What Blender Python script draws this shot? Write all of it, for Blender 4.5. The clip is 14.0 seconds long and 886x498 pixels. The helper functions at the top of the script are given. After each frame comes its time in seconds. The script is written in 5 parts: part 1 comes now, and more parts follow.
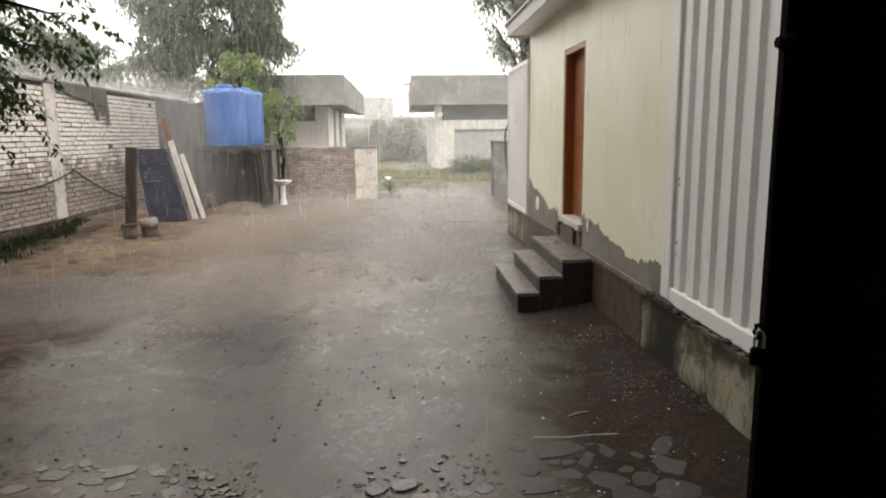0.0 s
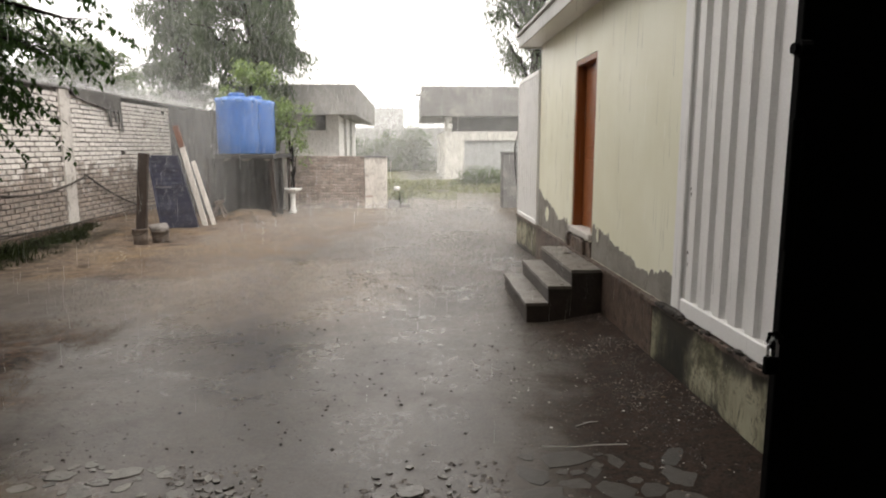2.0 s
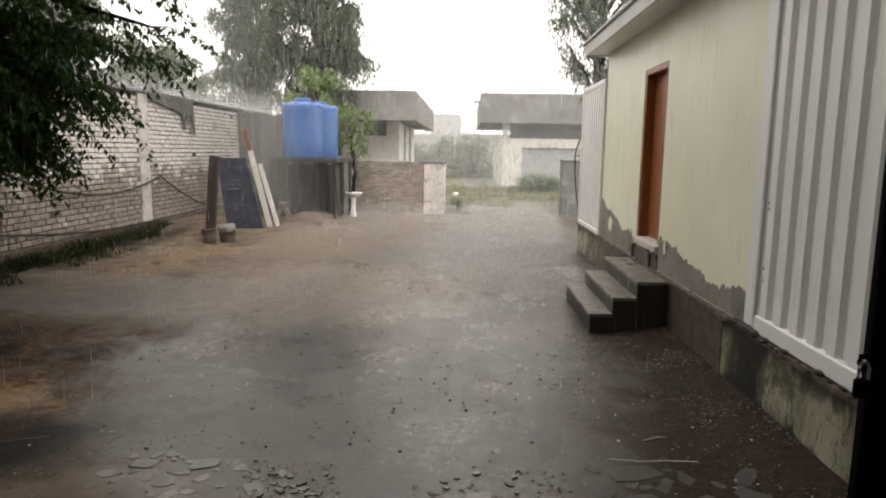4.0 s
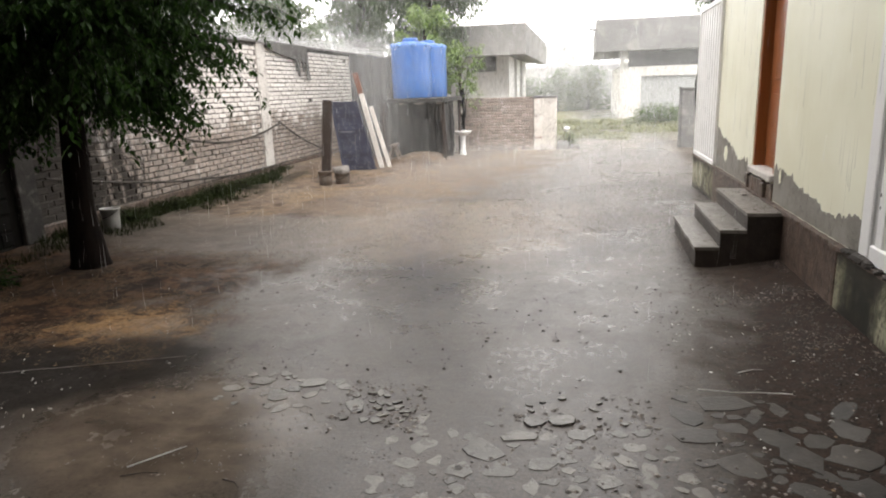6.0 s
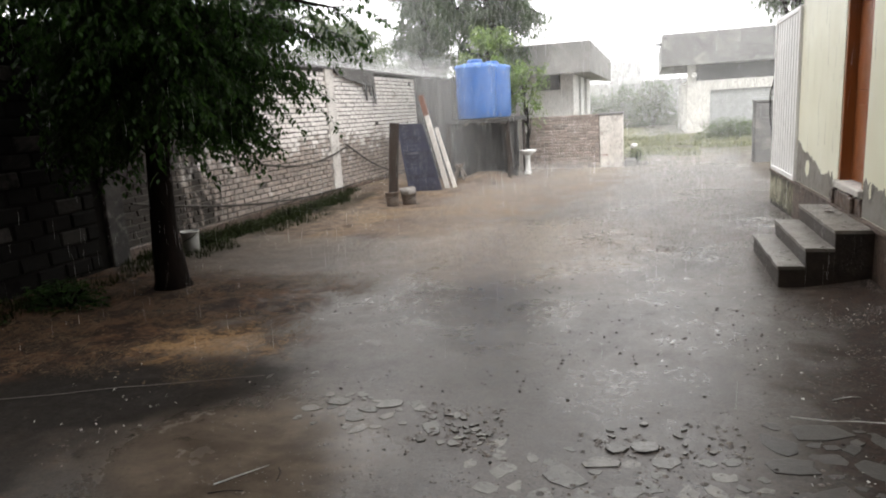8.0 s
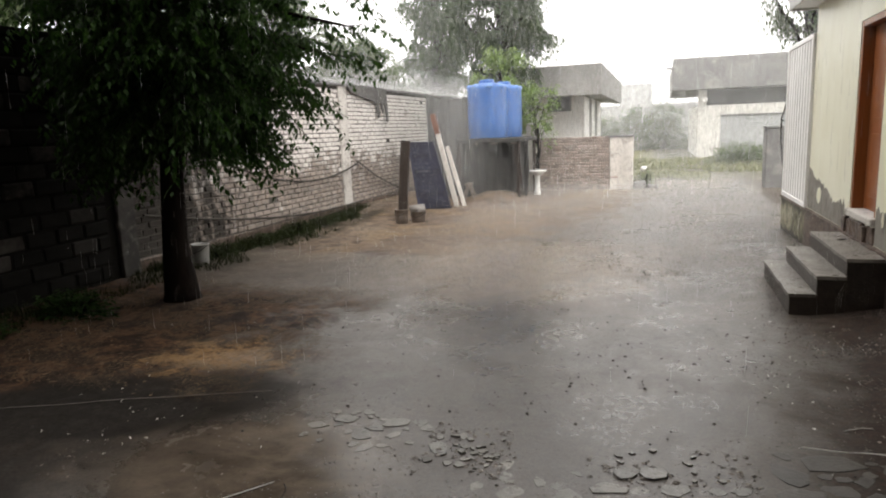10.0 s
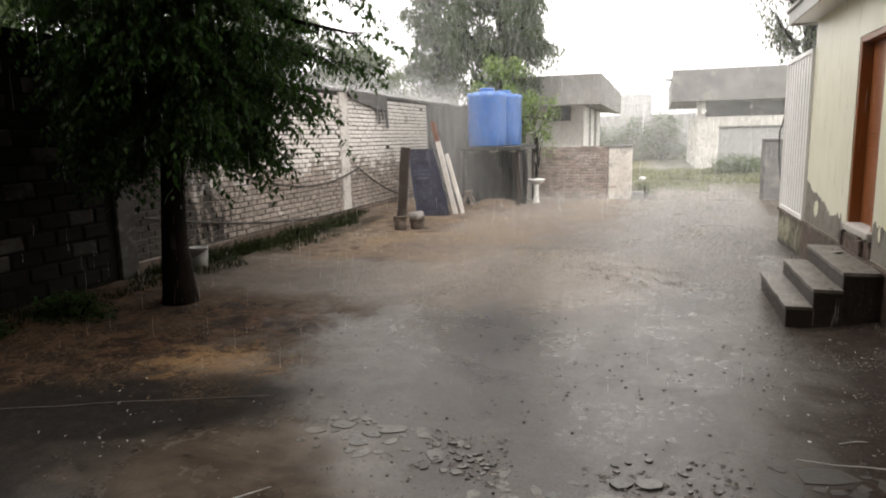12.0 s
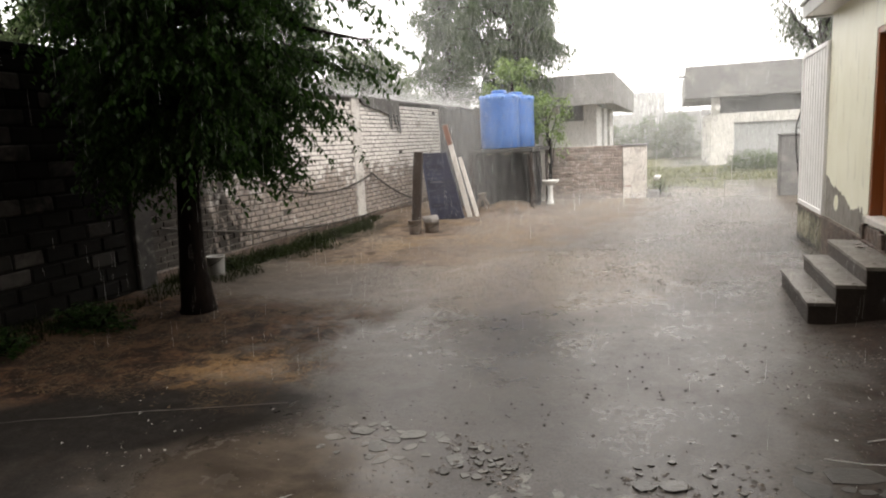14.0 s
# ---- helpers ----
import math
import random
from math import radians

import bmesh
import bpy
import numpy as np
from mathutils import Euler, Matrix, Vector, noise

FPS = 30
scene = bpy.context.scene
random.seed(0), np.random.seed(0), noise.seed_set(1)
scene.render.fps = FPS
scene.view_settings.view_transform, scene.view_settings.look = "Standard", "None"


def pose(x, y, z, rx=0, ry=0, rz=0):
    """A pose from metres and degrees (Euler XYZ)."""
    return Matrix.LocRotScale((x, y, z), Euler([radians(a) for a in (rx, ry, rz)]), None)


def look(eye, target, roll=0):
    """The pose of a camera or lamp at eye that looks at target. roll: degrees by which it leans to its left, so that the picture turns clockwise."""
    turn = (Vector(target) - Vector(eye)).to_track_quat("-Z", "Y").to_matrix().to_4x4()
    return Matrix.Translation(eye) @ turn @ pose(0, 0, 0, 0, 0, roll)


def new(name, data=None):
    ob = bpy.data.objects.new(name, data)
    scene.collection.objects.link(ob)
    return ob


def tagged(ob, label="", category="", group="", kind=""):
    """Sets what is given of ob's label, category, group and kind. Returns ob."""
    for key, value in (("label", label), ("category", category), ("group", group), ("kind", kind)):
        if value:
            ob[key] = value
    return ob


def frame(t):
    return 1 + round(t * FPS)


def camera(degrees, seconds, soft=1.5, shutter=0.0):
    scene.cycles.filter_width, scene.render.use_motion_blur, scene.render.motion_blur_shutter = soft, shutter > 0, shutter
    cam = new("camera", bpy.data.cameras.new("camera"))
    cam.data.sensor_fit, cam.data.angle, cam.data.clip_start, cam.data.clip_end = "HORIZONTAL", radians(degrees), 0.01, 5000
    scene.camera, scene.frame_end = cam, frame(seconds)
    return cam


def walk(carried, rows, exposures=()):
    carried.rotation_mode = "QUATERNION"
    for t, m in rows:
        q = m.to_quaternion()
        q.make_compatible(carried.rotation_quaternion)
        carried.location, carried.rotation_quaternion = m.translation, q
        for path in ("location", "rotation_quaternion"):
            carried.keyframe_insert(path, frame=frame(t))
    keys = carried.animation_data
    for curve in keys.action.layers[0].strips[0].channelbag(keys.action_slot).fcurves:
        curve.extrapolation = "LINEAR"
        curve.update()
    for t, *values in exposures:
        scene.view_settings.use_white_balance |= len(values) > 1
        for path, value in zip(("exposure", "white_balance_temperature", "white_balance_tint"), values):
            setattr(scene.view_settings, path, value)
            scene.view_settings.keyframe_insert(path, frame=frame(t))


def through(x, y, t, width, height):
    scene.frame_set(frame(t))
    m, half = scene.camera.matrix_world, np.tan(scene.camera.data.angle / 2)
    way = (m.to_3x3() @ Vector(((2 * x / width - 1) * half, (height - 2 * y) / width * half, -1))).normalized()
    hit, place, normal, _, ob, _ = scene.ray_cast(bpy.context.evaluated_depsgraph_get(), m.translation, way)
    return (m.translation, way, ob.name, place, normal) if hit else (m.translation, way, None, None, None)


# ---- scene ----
cam = camera(67.5, 14.0, soft=2.0)

PATH = [
    (0, (-0.344, -0.842, 1.93), (-0.227, 1.125, 1.589), -0.7),
    (0.5, (-0.343, -0.838, 1.909), (-0.226, 1.128, 1.562), -0.5),
    (1, (-0.345, -0.831, 1.886), (-0.221, 1.135, 1.543), 0.4),
    (1.5, (-0.338, -0.85, 1.925), (-0.22, 1.116, 1.572), -0.5),
    (2, (-0.355, -0.836, 1.894), (-0.262, 1.138, 1.587), -0.0),
    (4.5, (-0.491, -0.886, 1.914), (-0.593, 1.09, 1.623), 1.0),
    (5, (-0.441, -0.887, 1.916), (-0.613, 1.07, 1.542), 1.2),
    (5.5, (-0.357, -1.034, 1.939), (-0.699, 0.891, 1.517), 0.4),
    (6, (-0.268, -0.991, 1.905), (-0.681, 0.908, 1.436), -2.0),
    (6.5, (-0.332, -1.036, 1.923), (-0.732, 0.882, 1.521), -3.0),
    (7, (-0.35, -1.042, 1.919), (-0.9, 0.837, 1.514), -3.8),
    (7.5, (-0.344, -1.009, 1.923), (-0.92, 0.866, 1.534), -3.5),
    (8, (-0.352, -1.001, 1.921), (-0.947, 0.865, 1.517), -3.5),
    (8.5, (-0.349, -0.984, 1.925), (-0.941, 0.887, 1.539), -3.2),
    (9, (-0.375, -0.994, 1.933), (-0.998, 0.873, 1.577), -2.7),
    (11.5, (-0.375, -1.03, 1.937), (-0.975, 0.846, 1.59), -1.5),
    (12, (-0.383, -1.038, 1.946), (-0.992, 0.838, 1.615), -1.3),
    (12.5, (-0.379, -1.042, 1.944), (-0.989, 0.834, 1.616), -1.0),
    (13, (-0.39, -1.031, 1.933), (-0.996, 0.841, 1.571), -1.3),
    (13.5, (-0.4, -1.041, 1.946), (-1.063, 0.815, 1.605), -2.5),
    (14, (-0.392, -1.024, 1.946), (-1.044, 0.839, 1.627), -2.8),
]
walk(cam, [(t, look(e, g, r)) for t, e, g, r in PATH], exposures=[(0, 0.92, 7100, 12), (2, 0.91, 7050, 12), (4.4, 0.71, 7150, 12), (5, 0.89, 7150, 12), (5.5, 1.02, 7100, 12), (6.0, 1.42, 6800, 12), (6.5, 1.11, 6250, 10), (7.0, 1.45, 6600, 11), (7.5, 1.30, 6600, 11), (8.5, 1.19, 6650, 11), (10, 1.07, 6850, 11), (12, 1.03, 6950, 12), (14, 1.09, 6980, 12)])

# ---- world, sun, exposure ----
world = bpy.data.worlds.new("overcast_sky")
scene.world = world
world.use_nodes = True
wn, wl = world.node_tree.nodes, world.node_tree.links
wn.clear()
sky = wn.new("ShaderNodeTexSky")
sky.sky_type, sky.sun_disc = "NISHITA", False
sky.sun_elevation, sky.sun_rotation = radians(52), radians(166)
sky.dust_density = 6.0
grey = wn.new("ShaderNodeHueSaturation")
grey.inputs["Saturation"].default_value = 0.05
cloud = wn.new("ShaderNodeMix")
cloud.data_type = "RGBA"
cloud.inputs["Factor"].default_value = 0.8
cloud.inputs["B"].default_value = (13.0, 13.2, 13.4, 1)
back = wn.new("ShaderNodeBackground")
back.inputs["Strength"].default_value = 0.11
wout = wn.new("ShaderNodeOutputWorld")
wl.new(sky.outputs[0], grey.inputs["Color"])
wl.new(grey.outputs[0], cloud.inputs["A"])
wl.new(cloud.outputs["Result"], back.inputs["Color"])
wl.new(back.outputs[0], wout.inputs[0])

sun_data = bpy.data.lights.new("sun", "SUN")
sun_data.energy, sun_data.angle, sun_data.color = 0.9, radians(40), (1.0, 0.98, 0.95)
sun = new("sun", sun_data)
sun.matrix_world = look((3, -10, 20), (0, 2, 4))


# ---- materials ----
class Nodes:
    """A short hand for node trees."""

    def __init__(self, name):
        self.mat = bpy.data.materials.new(name)
        self.mat.use_nodes = True
        self.tree = self.mat.node_tree
        self.bsdf = self.tree.nodes["Principled BSDF"]
        geo = self.tree.nodes.new("ShaderNodeNewGeometry")
        self.pos = geo.outputs["Position"]
        self.island = geo.outputs["Random Per Island"]
        self.rand = self.tree.nodes.new("ShaderNodeObjectInfo").outputs["Random"]

    def put(self, sock, value):
        if hasattr(value, "is_output"):
            self.tree.links.new(value, sock)
        elif isinstance(value, (tuple, list)) and len(value) == 3 and sock.type == "RGBA":
            sock.default_value = (*value, 1)
        else:
            sock.default_value = value

    def math(self, op, a, b=0.0, c=None, clamp=False):
        n = self.tree.nodes.new("ShaderNodeMath")
        n.operation, n.use_clamp = op, clamp
        self.put(n.inputs[0], a), self.put(n.inputs[1], b)
        if c is not None:
            self.put(n.inputs[2], c)
        return n.outputs[0]

    def noise(self, scale, detail=4.0, rough=0.6, vec=None, stretch=None, warp=0.0):
        n = self.tree.nodes.new("ShaderNodeTexNoise")
        v = vec or self.pos
        if stretch:
            m = self.tree.nodes.new("ShaderNodeMapping")
            self.put(m.inputs["Vector"], v)
            m.inputs["Scale"].default_value = stretch
            v = m.outputs[0]
        self.put(n.inputs["Vector"], v)
        n.inputs["Scale"].default_value, n.inputs["Detail"].default_value = scale, detail
        n.inputs["Roughness"].default_value, n.inputs["Distortion"].default_value = rough, warp
        return n.outputs[0]

    def ramp(self, fac, lo, hi):
        """0 below lo, 1 above hi, smooth between."""
        n = self.tree.nodes.new("ShaderNodeMapRange")
        n.interpolation_type = "SMOOTHSTEP"
        self.put(n.inputs["Value"], fac)
        n.inputs["From Min"].default_value, n.inputs["From Max"].default_value = lo, hi
        return n.outputs[0]

    def mix(self, fac, a, b, kind="MIX"):
        n = self.tree.nodes.new("ShaderNodeMix")
        n.data_type, n.blend_type = "RGBA", kind
        self.put(n.inputs["Factor"], fac), self.put(n.inputs["A"], a), self.put(n.inputs["B"], b)
        return n.outputs["Result"]

    def split(self):
        n = self.tree.nodes.new("ShaderNodeSeparateXYZ")
        self.put(n.inputs[0], self.pos)
        return n.outputs

    def bump(self, height, strength=0.3, dist=0.01):
        n = self.tree.nodes.new("ShaderNodeBump")
        n.inputs["Strength"].default_value, n.inputs["Distance"].default_value = strength, dist
        self.put(n.inputs["Height"], height)
        self.put(self.bsdf.inputs["Normal"], n.outputs[0])

    def done(self, color, rough=0.7, metal=0.0, spec=0.5):
        self.put(self.bsdf.inputs["Base Color"], color)
        self.put(self.bsdf.inputs["Roughness"], rough)
        self.put(self.bsdf.inputs["Metallic"], metal)
        self.put(self.bsdf.inputs["Specular IOR Level"], spec)
        return self.mat


def plain(name, a, b, big=1.5, fine=40, rough=0.7, bump=0.25, metal=0.0, spec=0.4, stretch=None, piece=0.0, stain=None, dist=0.01):
    """Two tones in large patches, a fine grain, an optional stain, and tone by piece."""
    n = Nodes(name)
    c = n.mix(n.ramp(n.noise(big, 5, 0.65, stretch=stretch), 0.3, 0.7), a, b)
    g = n.noise(fine, 3, 0.7, stretch=stretch)
    c = n.mix(0.35, c, n.mix(g, tuple(v * 0.55 for v in a), tuple(min(1, v * 1.35) for v in b)))
    if stain:
        c = n.mix(n.ramp(n.noise(big * 2.3, 6, 0.7, warp=0.6, stretch=stretch), 0.5, 0.72), c, stain)
    if piece:
        r = n.math("ADD", n.math("MULTIPLY", n.math("FRACT", n.math("ADD", n.rand, n.island)), piece), 1 - piece / 2)
        c = n.mix(1.0, c, r, "MULTIPLY")
    n.bump(g, bump, dist)
    r = n.math("ADD", n.math("MULTIPLY", n.noise(big * 3, 3), 0.3), rough - 0.15)
    return n.done(c, r, metal, spec)


def ground_material():
    n = Nodes("wet_earth_ground")
    x, y, z = n.split()
    big, mid, fine, grit = n.noise(0.35, 4), n.noise(1.6, 6, 0.65, warp=0.5), n.noise(14, 5, 0.7), n.noise(75, 3, 0.7)
    grey = n.mix(n.ramp(mid, 0.3, 0.7), (0.023, 0.016, 0.0118), (0.064, 0.0465, 0.034))
    grey = n.mix(n.ramp(n.noise(0.8, 5, 0.7, warp=1.0), 0.55, 0.75), grey, (0.085, 0.07, 0.056))
    brown = n.mix(n.ramp(n.noise(2.4, 6, 0.7, warp=0.8), 0.33, 0.66), (0.024, 0.015, 0.011), (0.2, 0.145, 0.105))
    straw = n.mix(n.ramp(n.noise(11, 6, 0.75, warp=0.5), 0.35, 0.65), (0.055, 0.032, 0.018), (0.27, 0.195, 0.12))
    # brown earth and straw on the wall's side of the yard, grey track in the middle
    edge = n.math("ADD", n.math("MULTIPLY", n.ramp(y, 5, 17), 2.8), -3.6)
    side = n.math("SUBTRACT", edge, x)
    side = n.math("ADD", side, n.math("MULTIPLY", n.math("SUBTRACT", mid, 0.5), 4.2))
    left = n.ramp(side, -0.6, 1.1)
    # a band of wet grey-brown mud between the tree's litter and the straw
    band = n.math("MULTIPLY", n.ramp(n.math("ADD", y, mid), 6.2, 7.0), n.math("SUBTRACT", 1.0, n.ramp(n.math("ADD", y, n.math("MULTIPLY", mid, 2.0)), 9.2, 10.2)))
    left = n.math("MULTIPLY", left, n.math("SUBTRACT", 1.0, n.math("MULTIPLY", band, 0.7)))
    c = n.mix(left, grey, brown)
    patch = n.math("MULTIPLY", left, n.ramp(n.noise(0.55, 4, 0.6, warp=0.8), 0.47, 0.6))
    patch = n.math("MULTIPLY", patch, n.ramp(y, 6.5, 9.0))
    c = n.mix(patch, c, straw)
    # grey mud trodden through the straw
    tread = n.math("MULTIPLY", n.math("MULTIPLY", left, n.ramp(y, 8.5, 10.5)), n.ramp(n.noise(1.3, 6, 0.75, warp=0.9, stretch=(0.6, 1.2, 1)), 0.48, 0.6))
    c = n.mix(n.math("MULTIPLY", tread, 0.8), c, n.mix(n.ramp(n.noise(9, 5, 0.7), 0.35, 0.65), (0.04, 0.03, 0.024), (0.17, 0.135, 0.11)))
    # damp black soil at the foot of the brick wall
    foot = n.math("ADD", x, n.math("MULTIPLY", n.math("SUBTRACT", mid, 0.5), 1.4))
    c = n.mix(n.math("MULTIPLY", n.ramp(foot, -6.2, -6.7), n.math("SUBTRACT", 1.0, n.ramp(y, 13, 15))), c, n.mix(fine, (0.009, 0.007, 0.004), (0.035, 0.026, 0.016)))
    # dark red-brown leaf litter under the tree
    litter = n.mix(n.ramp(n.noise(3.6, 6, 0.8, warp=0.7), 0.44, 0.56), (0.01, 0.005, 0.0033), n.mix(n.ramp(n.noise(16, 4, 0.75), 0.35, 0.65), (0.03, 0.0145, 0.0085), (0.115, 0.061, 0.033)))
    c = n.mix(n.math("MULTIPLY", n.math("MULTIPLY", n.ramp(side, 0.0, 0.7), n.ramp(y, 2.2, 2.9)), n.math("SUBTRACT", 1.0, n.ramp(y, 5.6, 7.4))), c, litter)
    # a bright straw patch under the tree
    dx, dy = n.math("MULTIPLY", n.math("ADD", x, 4.1), 0.8), n.math("SUBTRACT", y, 3.75)
    d = n.math("SQRT", n.math("ADD", n.math("MULTIPLY", dx, dx), n.math("MULTIPLY", dy, dy)))
    d = n.math("ADD", d, n.math("MULTIPLY", n.math("SUBTRACT", n.noise(4.5, 6, 0.75, warp=0.5), 0.5), 2.2))
    c = n.mix(n.math("SUBTRACT", 1.0, n.ramp(d, 0.35, 0.55)), c, n.mix(n.ramp(n.noise(18, 5, 0.75, warp=0.6), 0.3, 0.6), (0.075, 0.042, 0.02), (0.31, 0.185, 0.088)))
    # pale trodden dirt in the track
    pale = n.math("MULTIPLY", n.ramp(n.noise(0.75, 6, 0.75, warp=0.9), 0.45, 0.6), n.ramp(y, 3.5, 7.5))
    c = n.mix(n.math("MULTIPLY", pale, 0.7), c, n.mix(n.ramp(n.noise(13, 5, 0.75, stretch=(1, 0.5, 1)), 0.38, 0.6), (0.06, 0.047, 0.037), (0.22, 0.175, 0.135)))
    # pale trodden mud across mid-yard, the bright sheen and mist put into its colour
    mx, my = n.math("MULTIPLY", n.math("ADD", x, 2.2), 0.42), n.math("MULTIPLY", n.math("SUBTRACT", y, 8.2), 0.36)
    md = n.math("SQRT", n.math("ADD", n.math("MULTIPLY", mx, mx), n.math("MULTIPLY", my, my)))
    md = n.math("ADD", md, n.math("MULTIPLY", n.math("SUBTRACT", n.noise(1.1, 6, 0.7, warp=0.6), 0.5), 1.1))
    mud_sheen = n.math("SUBTRACT", 1.0, n.ramp(md, 0.4, 1.15))
    c = n.mix(n.math("MULTIPLY", mud_sheen, 0.8), c, n.mix(n.ramp(n.noise(6, 6, 0.75, warp=0.4), 0.35, 0.65), (0.13, 0.102, 0.08), (0.27, 0.217, 0.17)))
    # brown leavings washed up past the steps
    qx, qy = n.math("SUBTRACT", x, 1.0), n.math("MULTIPLY", n.math("SUBTRACT", y, 9.0), 0.55)
    qd = n.math("SQRT", n.math("ADD", n.math("MULTIPLY", qx, qx), n.math("MULTIPLY", qy, qy)))
    qd = n.math("ADD", qd, n.math("MULTIPLY", n.math("SUBTRACT", n.noise(2.6, 6, 0.75, warp=0.8), 0.5), 1.3))
    c = n.mix(n.math("MULTIPLY", n.math("SUBTRACT", 1.0, n.ramp(qd, 0.3, 0.65)), 0.75), c, (0.075, 0.047, 0.032))
    # muddy brown water by the threshold
    px, py = n.math("MULTIPLY", n.math("ADD", x, 2.65), 1.0), n.math("MULTIPLY", n.math("SUBTRACT", y, 2.15), 1.15)
    pd = n.math("SQRT", n.math("ADD", n.math("MULTIPLY", px, px), n.math("MULTIPLY", py, py)))
    pd = n.math("ADD", pd, n.math("MULTIPLY", n.math("SUBTRACT", mid, 0.5), 0.5))
    pool = n.math("SUBTRACT", 1.0, n.ramp(pd, 0.55, 1.15))
    c = n.mix(n.math("MULTIPLY", pool, 0.9), c, n.mix(n.ramp(n.noise(1.5, 6, 0.65, warp=0.25, stretch=(0.8, 1.3, 1)), 0.33, 0.67), (0.055, 0.041, 0.03), (0.165, 0.128, 0.098)))
    # dark wet soil beside the plinth
    shore = n.math("SUBTRACT", x, n.math("MULTIPLY", n.math("SUBTRACT", y, 3.0), 0.18))
    bank = n.math("MULTIPLY", n.ramp(n.math("ADD", shore, n.math("MULTIPLY", n.math("SUBTRACT", mid, 0.5), 1.3)), 0.12, 0.9), n.math("SUBTRACT", 1.0, n.ramp(y, 6.0, 7.8)))
    soil = n.mix(n.ramp(fine, 0.35, 0.65), (0.007, 0.004, 0.003), (0.038, 0.021, 0.0155))
    c = n.mix(n.math("MULTIPLY", bank, 0.94), c, soil)
    # black wet soil between straw and muddy water, tree shade put into its tone
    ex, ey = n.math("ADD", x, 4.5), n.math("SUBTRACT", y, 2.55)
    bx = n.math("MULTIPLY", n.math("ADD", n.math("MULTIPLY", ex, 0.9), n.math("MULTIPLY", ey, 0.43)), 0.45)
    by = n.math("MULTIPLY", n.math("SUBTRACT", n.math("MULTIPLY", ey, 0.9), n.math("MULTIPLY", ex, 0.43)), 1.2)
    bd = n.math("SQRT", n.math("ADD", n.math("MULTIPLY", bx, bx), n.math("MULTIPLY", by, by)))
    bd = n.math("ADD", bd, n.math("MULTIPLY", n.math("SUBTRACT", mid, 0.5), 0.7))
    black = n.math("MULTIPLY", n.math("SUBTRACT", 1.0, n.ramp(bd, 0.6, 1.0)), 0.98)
    # the same dark tone carried into the near corner
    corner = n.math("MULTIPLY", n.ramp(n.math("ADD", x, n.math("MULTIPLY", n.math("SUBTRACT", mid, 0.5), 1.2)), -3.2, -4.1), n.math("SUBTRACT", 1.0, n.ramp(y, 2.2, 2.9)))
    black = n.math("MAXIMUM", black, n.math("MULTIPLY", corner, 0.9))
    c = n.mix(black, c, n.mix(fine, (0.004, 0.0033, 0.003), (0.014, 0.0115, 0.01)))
    # pale dirt round the inner gate
    dirt = n.math("MULTIPLY", n.ramp(y, 17, 21), n.ramp(n.noise(0.7, 5, 0.65, warp=0.6), 0.36, 0.58))
    c = n.mix(n.math("MULTIPLY", dirt, 0.85), c, (0.3, 0.24, 0.17))
    # grass and pale dirt past the gate
    far = n.math("MULTIPLY", n.ramp(y, 22.5, 25), n.ramp(n.math("ADD", mid, n.math("MULTIPLY", big, 0.5)), 0.6, 0.8))
    c = n.mix(far, c, (0.15, 0.16, 0.07))
    mottle = n.ramp(n.noise(9, 6, 0.75), 0.5, 0.74)
    soft = n.math("SUBTRACT", 1.0, n.math("MAXIMUM", n.math("MAXIMUM", n.math("MULTIPLY", pool, 0.8), n.math("MULTIPLY", mud_sheen, 0.65)), n.math("MULTIPLY", n.math("MAXIMUM", left, black), 0.75)))
    c = n.mix(n.math("MULTIPLY", n.math("MULTIPLY", mottle, soft), n.math("SUBTRACT", 0.75, n.math("MULTIPLY", bank, 0.6))), c, (0.105, 0.084, 0.066))
    c = n.mix(n.math("MULTIPLY", n.math("MULTIPLY", n.ramp(n.noise(22, 4, 0.7), 0.54, 0.67), soft), 0.9), c, (0.008, 0.0065, 0.0055))
    c = n.mix(n.math("MULTIPLY", n.math("SUBTRACT", 0.52, n.math("MULTIPLY", bank, 0.3)), soft), c, n.mix(n.ramp(n.noise(48, 4, 0.75), 0.3, 0.7), (0.008, 0.0065, 0.0055), (0.11, 0.092, 0.074)))
    wet = n.math("MULTIPLY", n.ramp(n.noise(0.6, 4, 0.6, warp=0.7), 0.35, 0.7), n.math("SUBTRACT", 1.0, left))
    rough = n.math("SUBTRACT", 0.38, n.math("MULTIPLY", wet, 0.12))
    rough = n.math("ADD", rough, n.math("MULTIPLY", n.math("MAXIMUM", left, bank), 0.3))
    rough = n.math("ADD", rough, n.math("ADD", n.math("MULTIPLY", n.math("SUBTRACT", fine, 0.5), 0.35), n.math("MULTIPLY", n.math("SUBTRACT", n.noise(4, 5, 0.7), 0.5), 0.28)))
    rough = n.math("SUBTRACT", rough, n.math("MULTIPLY", pool, 0.14), clamp=True)
    relief = n.math("ADD", n.math("MULTIPLY", fine, 1.0), n.math("MULTIPLY", grit, 0.5))
    relief = n.math("ADD", relief, n.math("MULTIPLY", n.noise(5, 4, 0.6), 0.3))
    n.bump(n.math("MULTIPLY", relief, soft), 0.3, 0.008)
    dull = n.math("MAXIMUM", n.math("MAXIMUM", left, n.math("MULTIPLY", bank, 1.0)), black)
    return n.done(c, rough, 0.0, n.math("SUBTRACT", 0.39, n.math("MULTIPLY", dull, 0.32)))


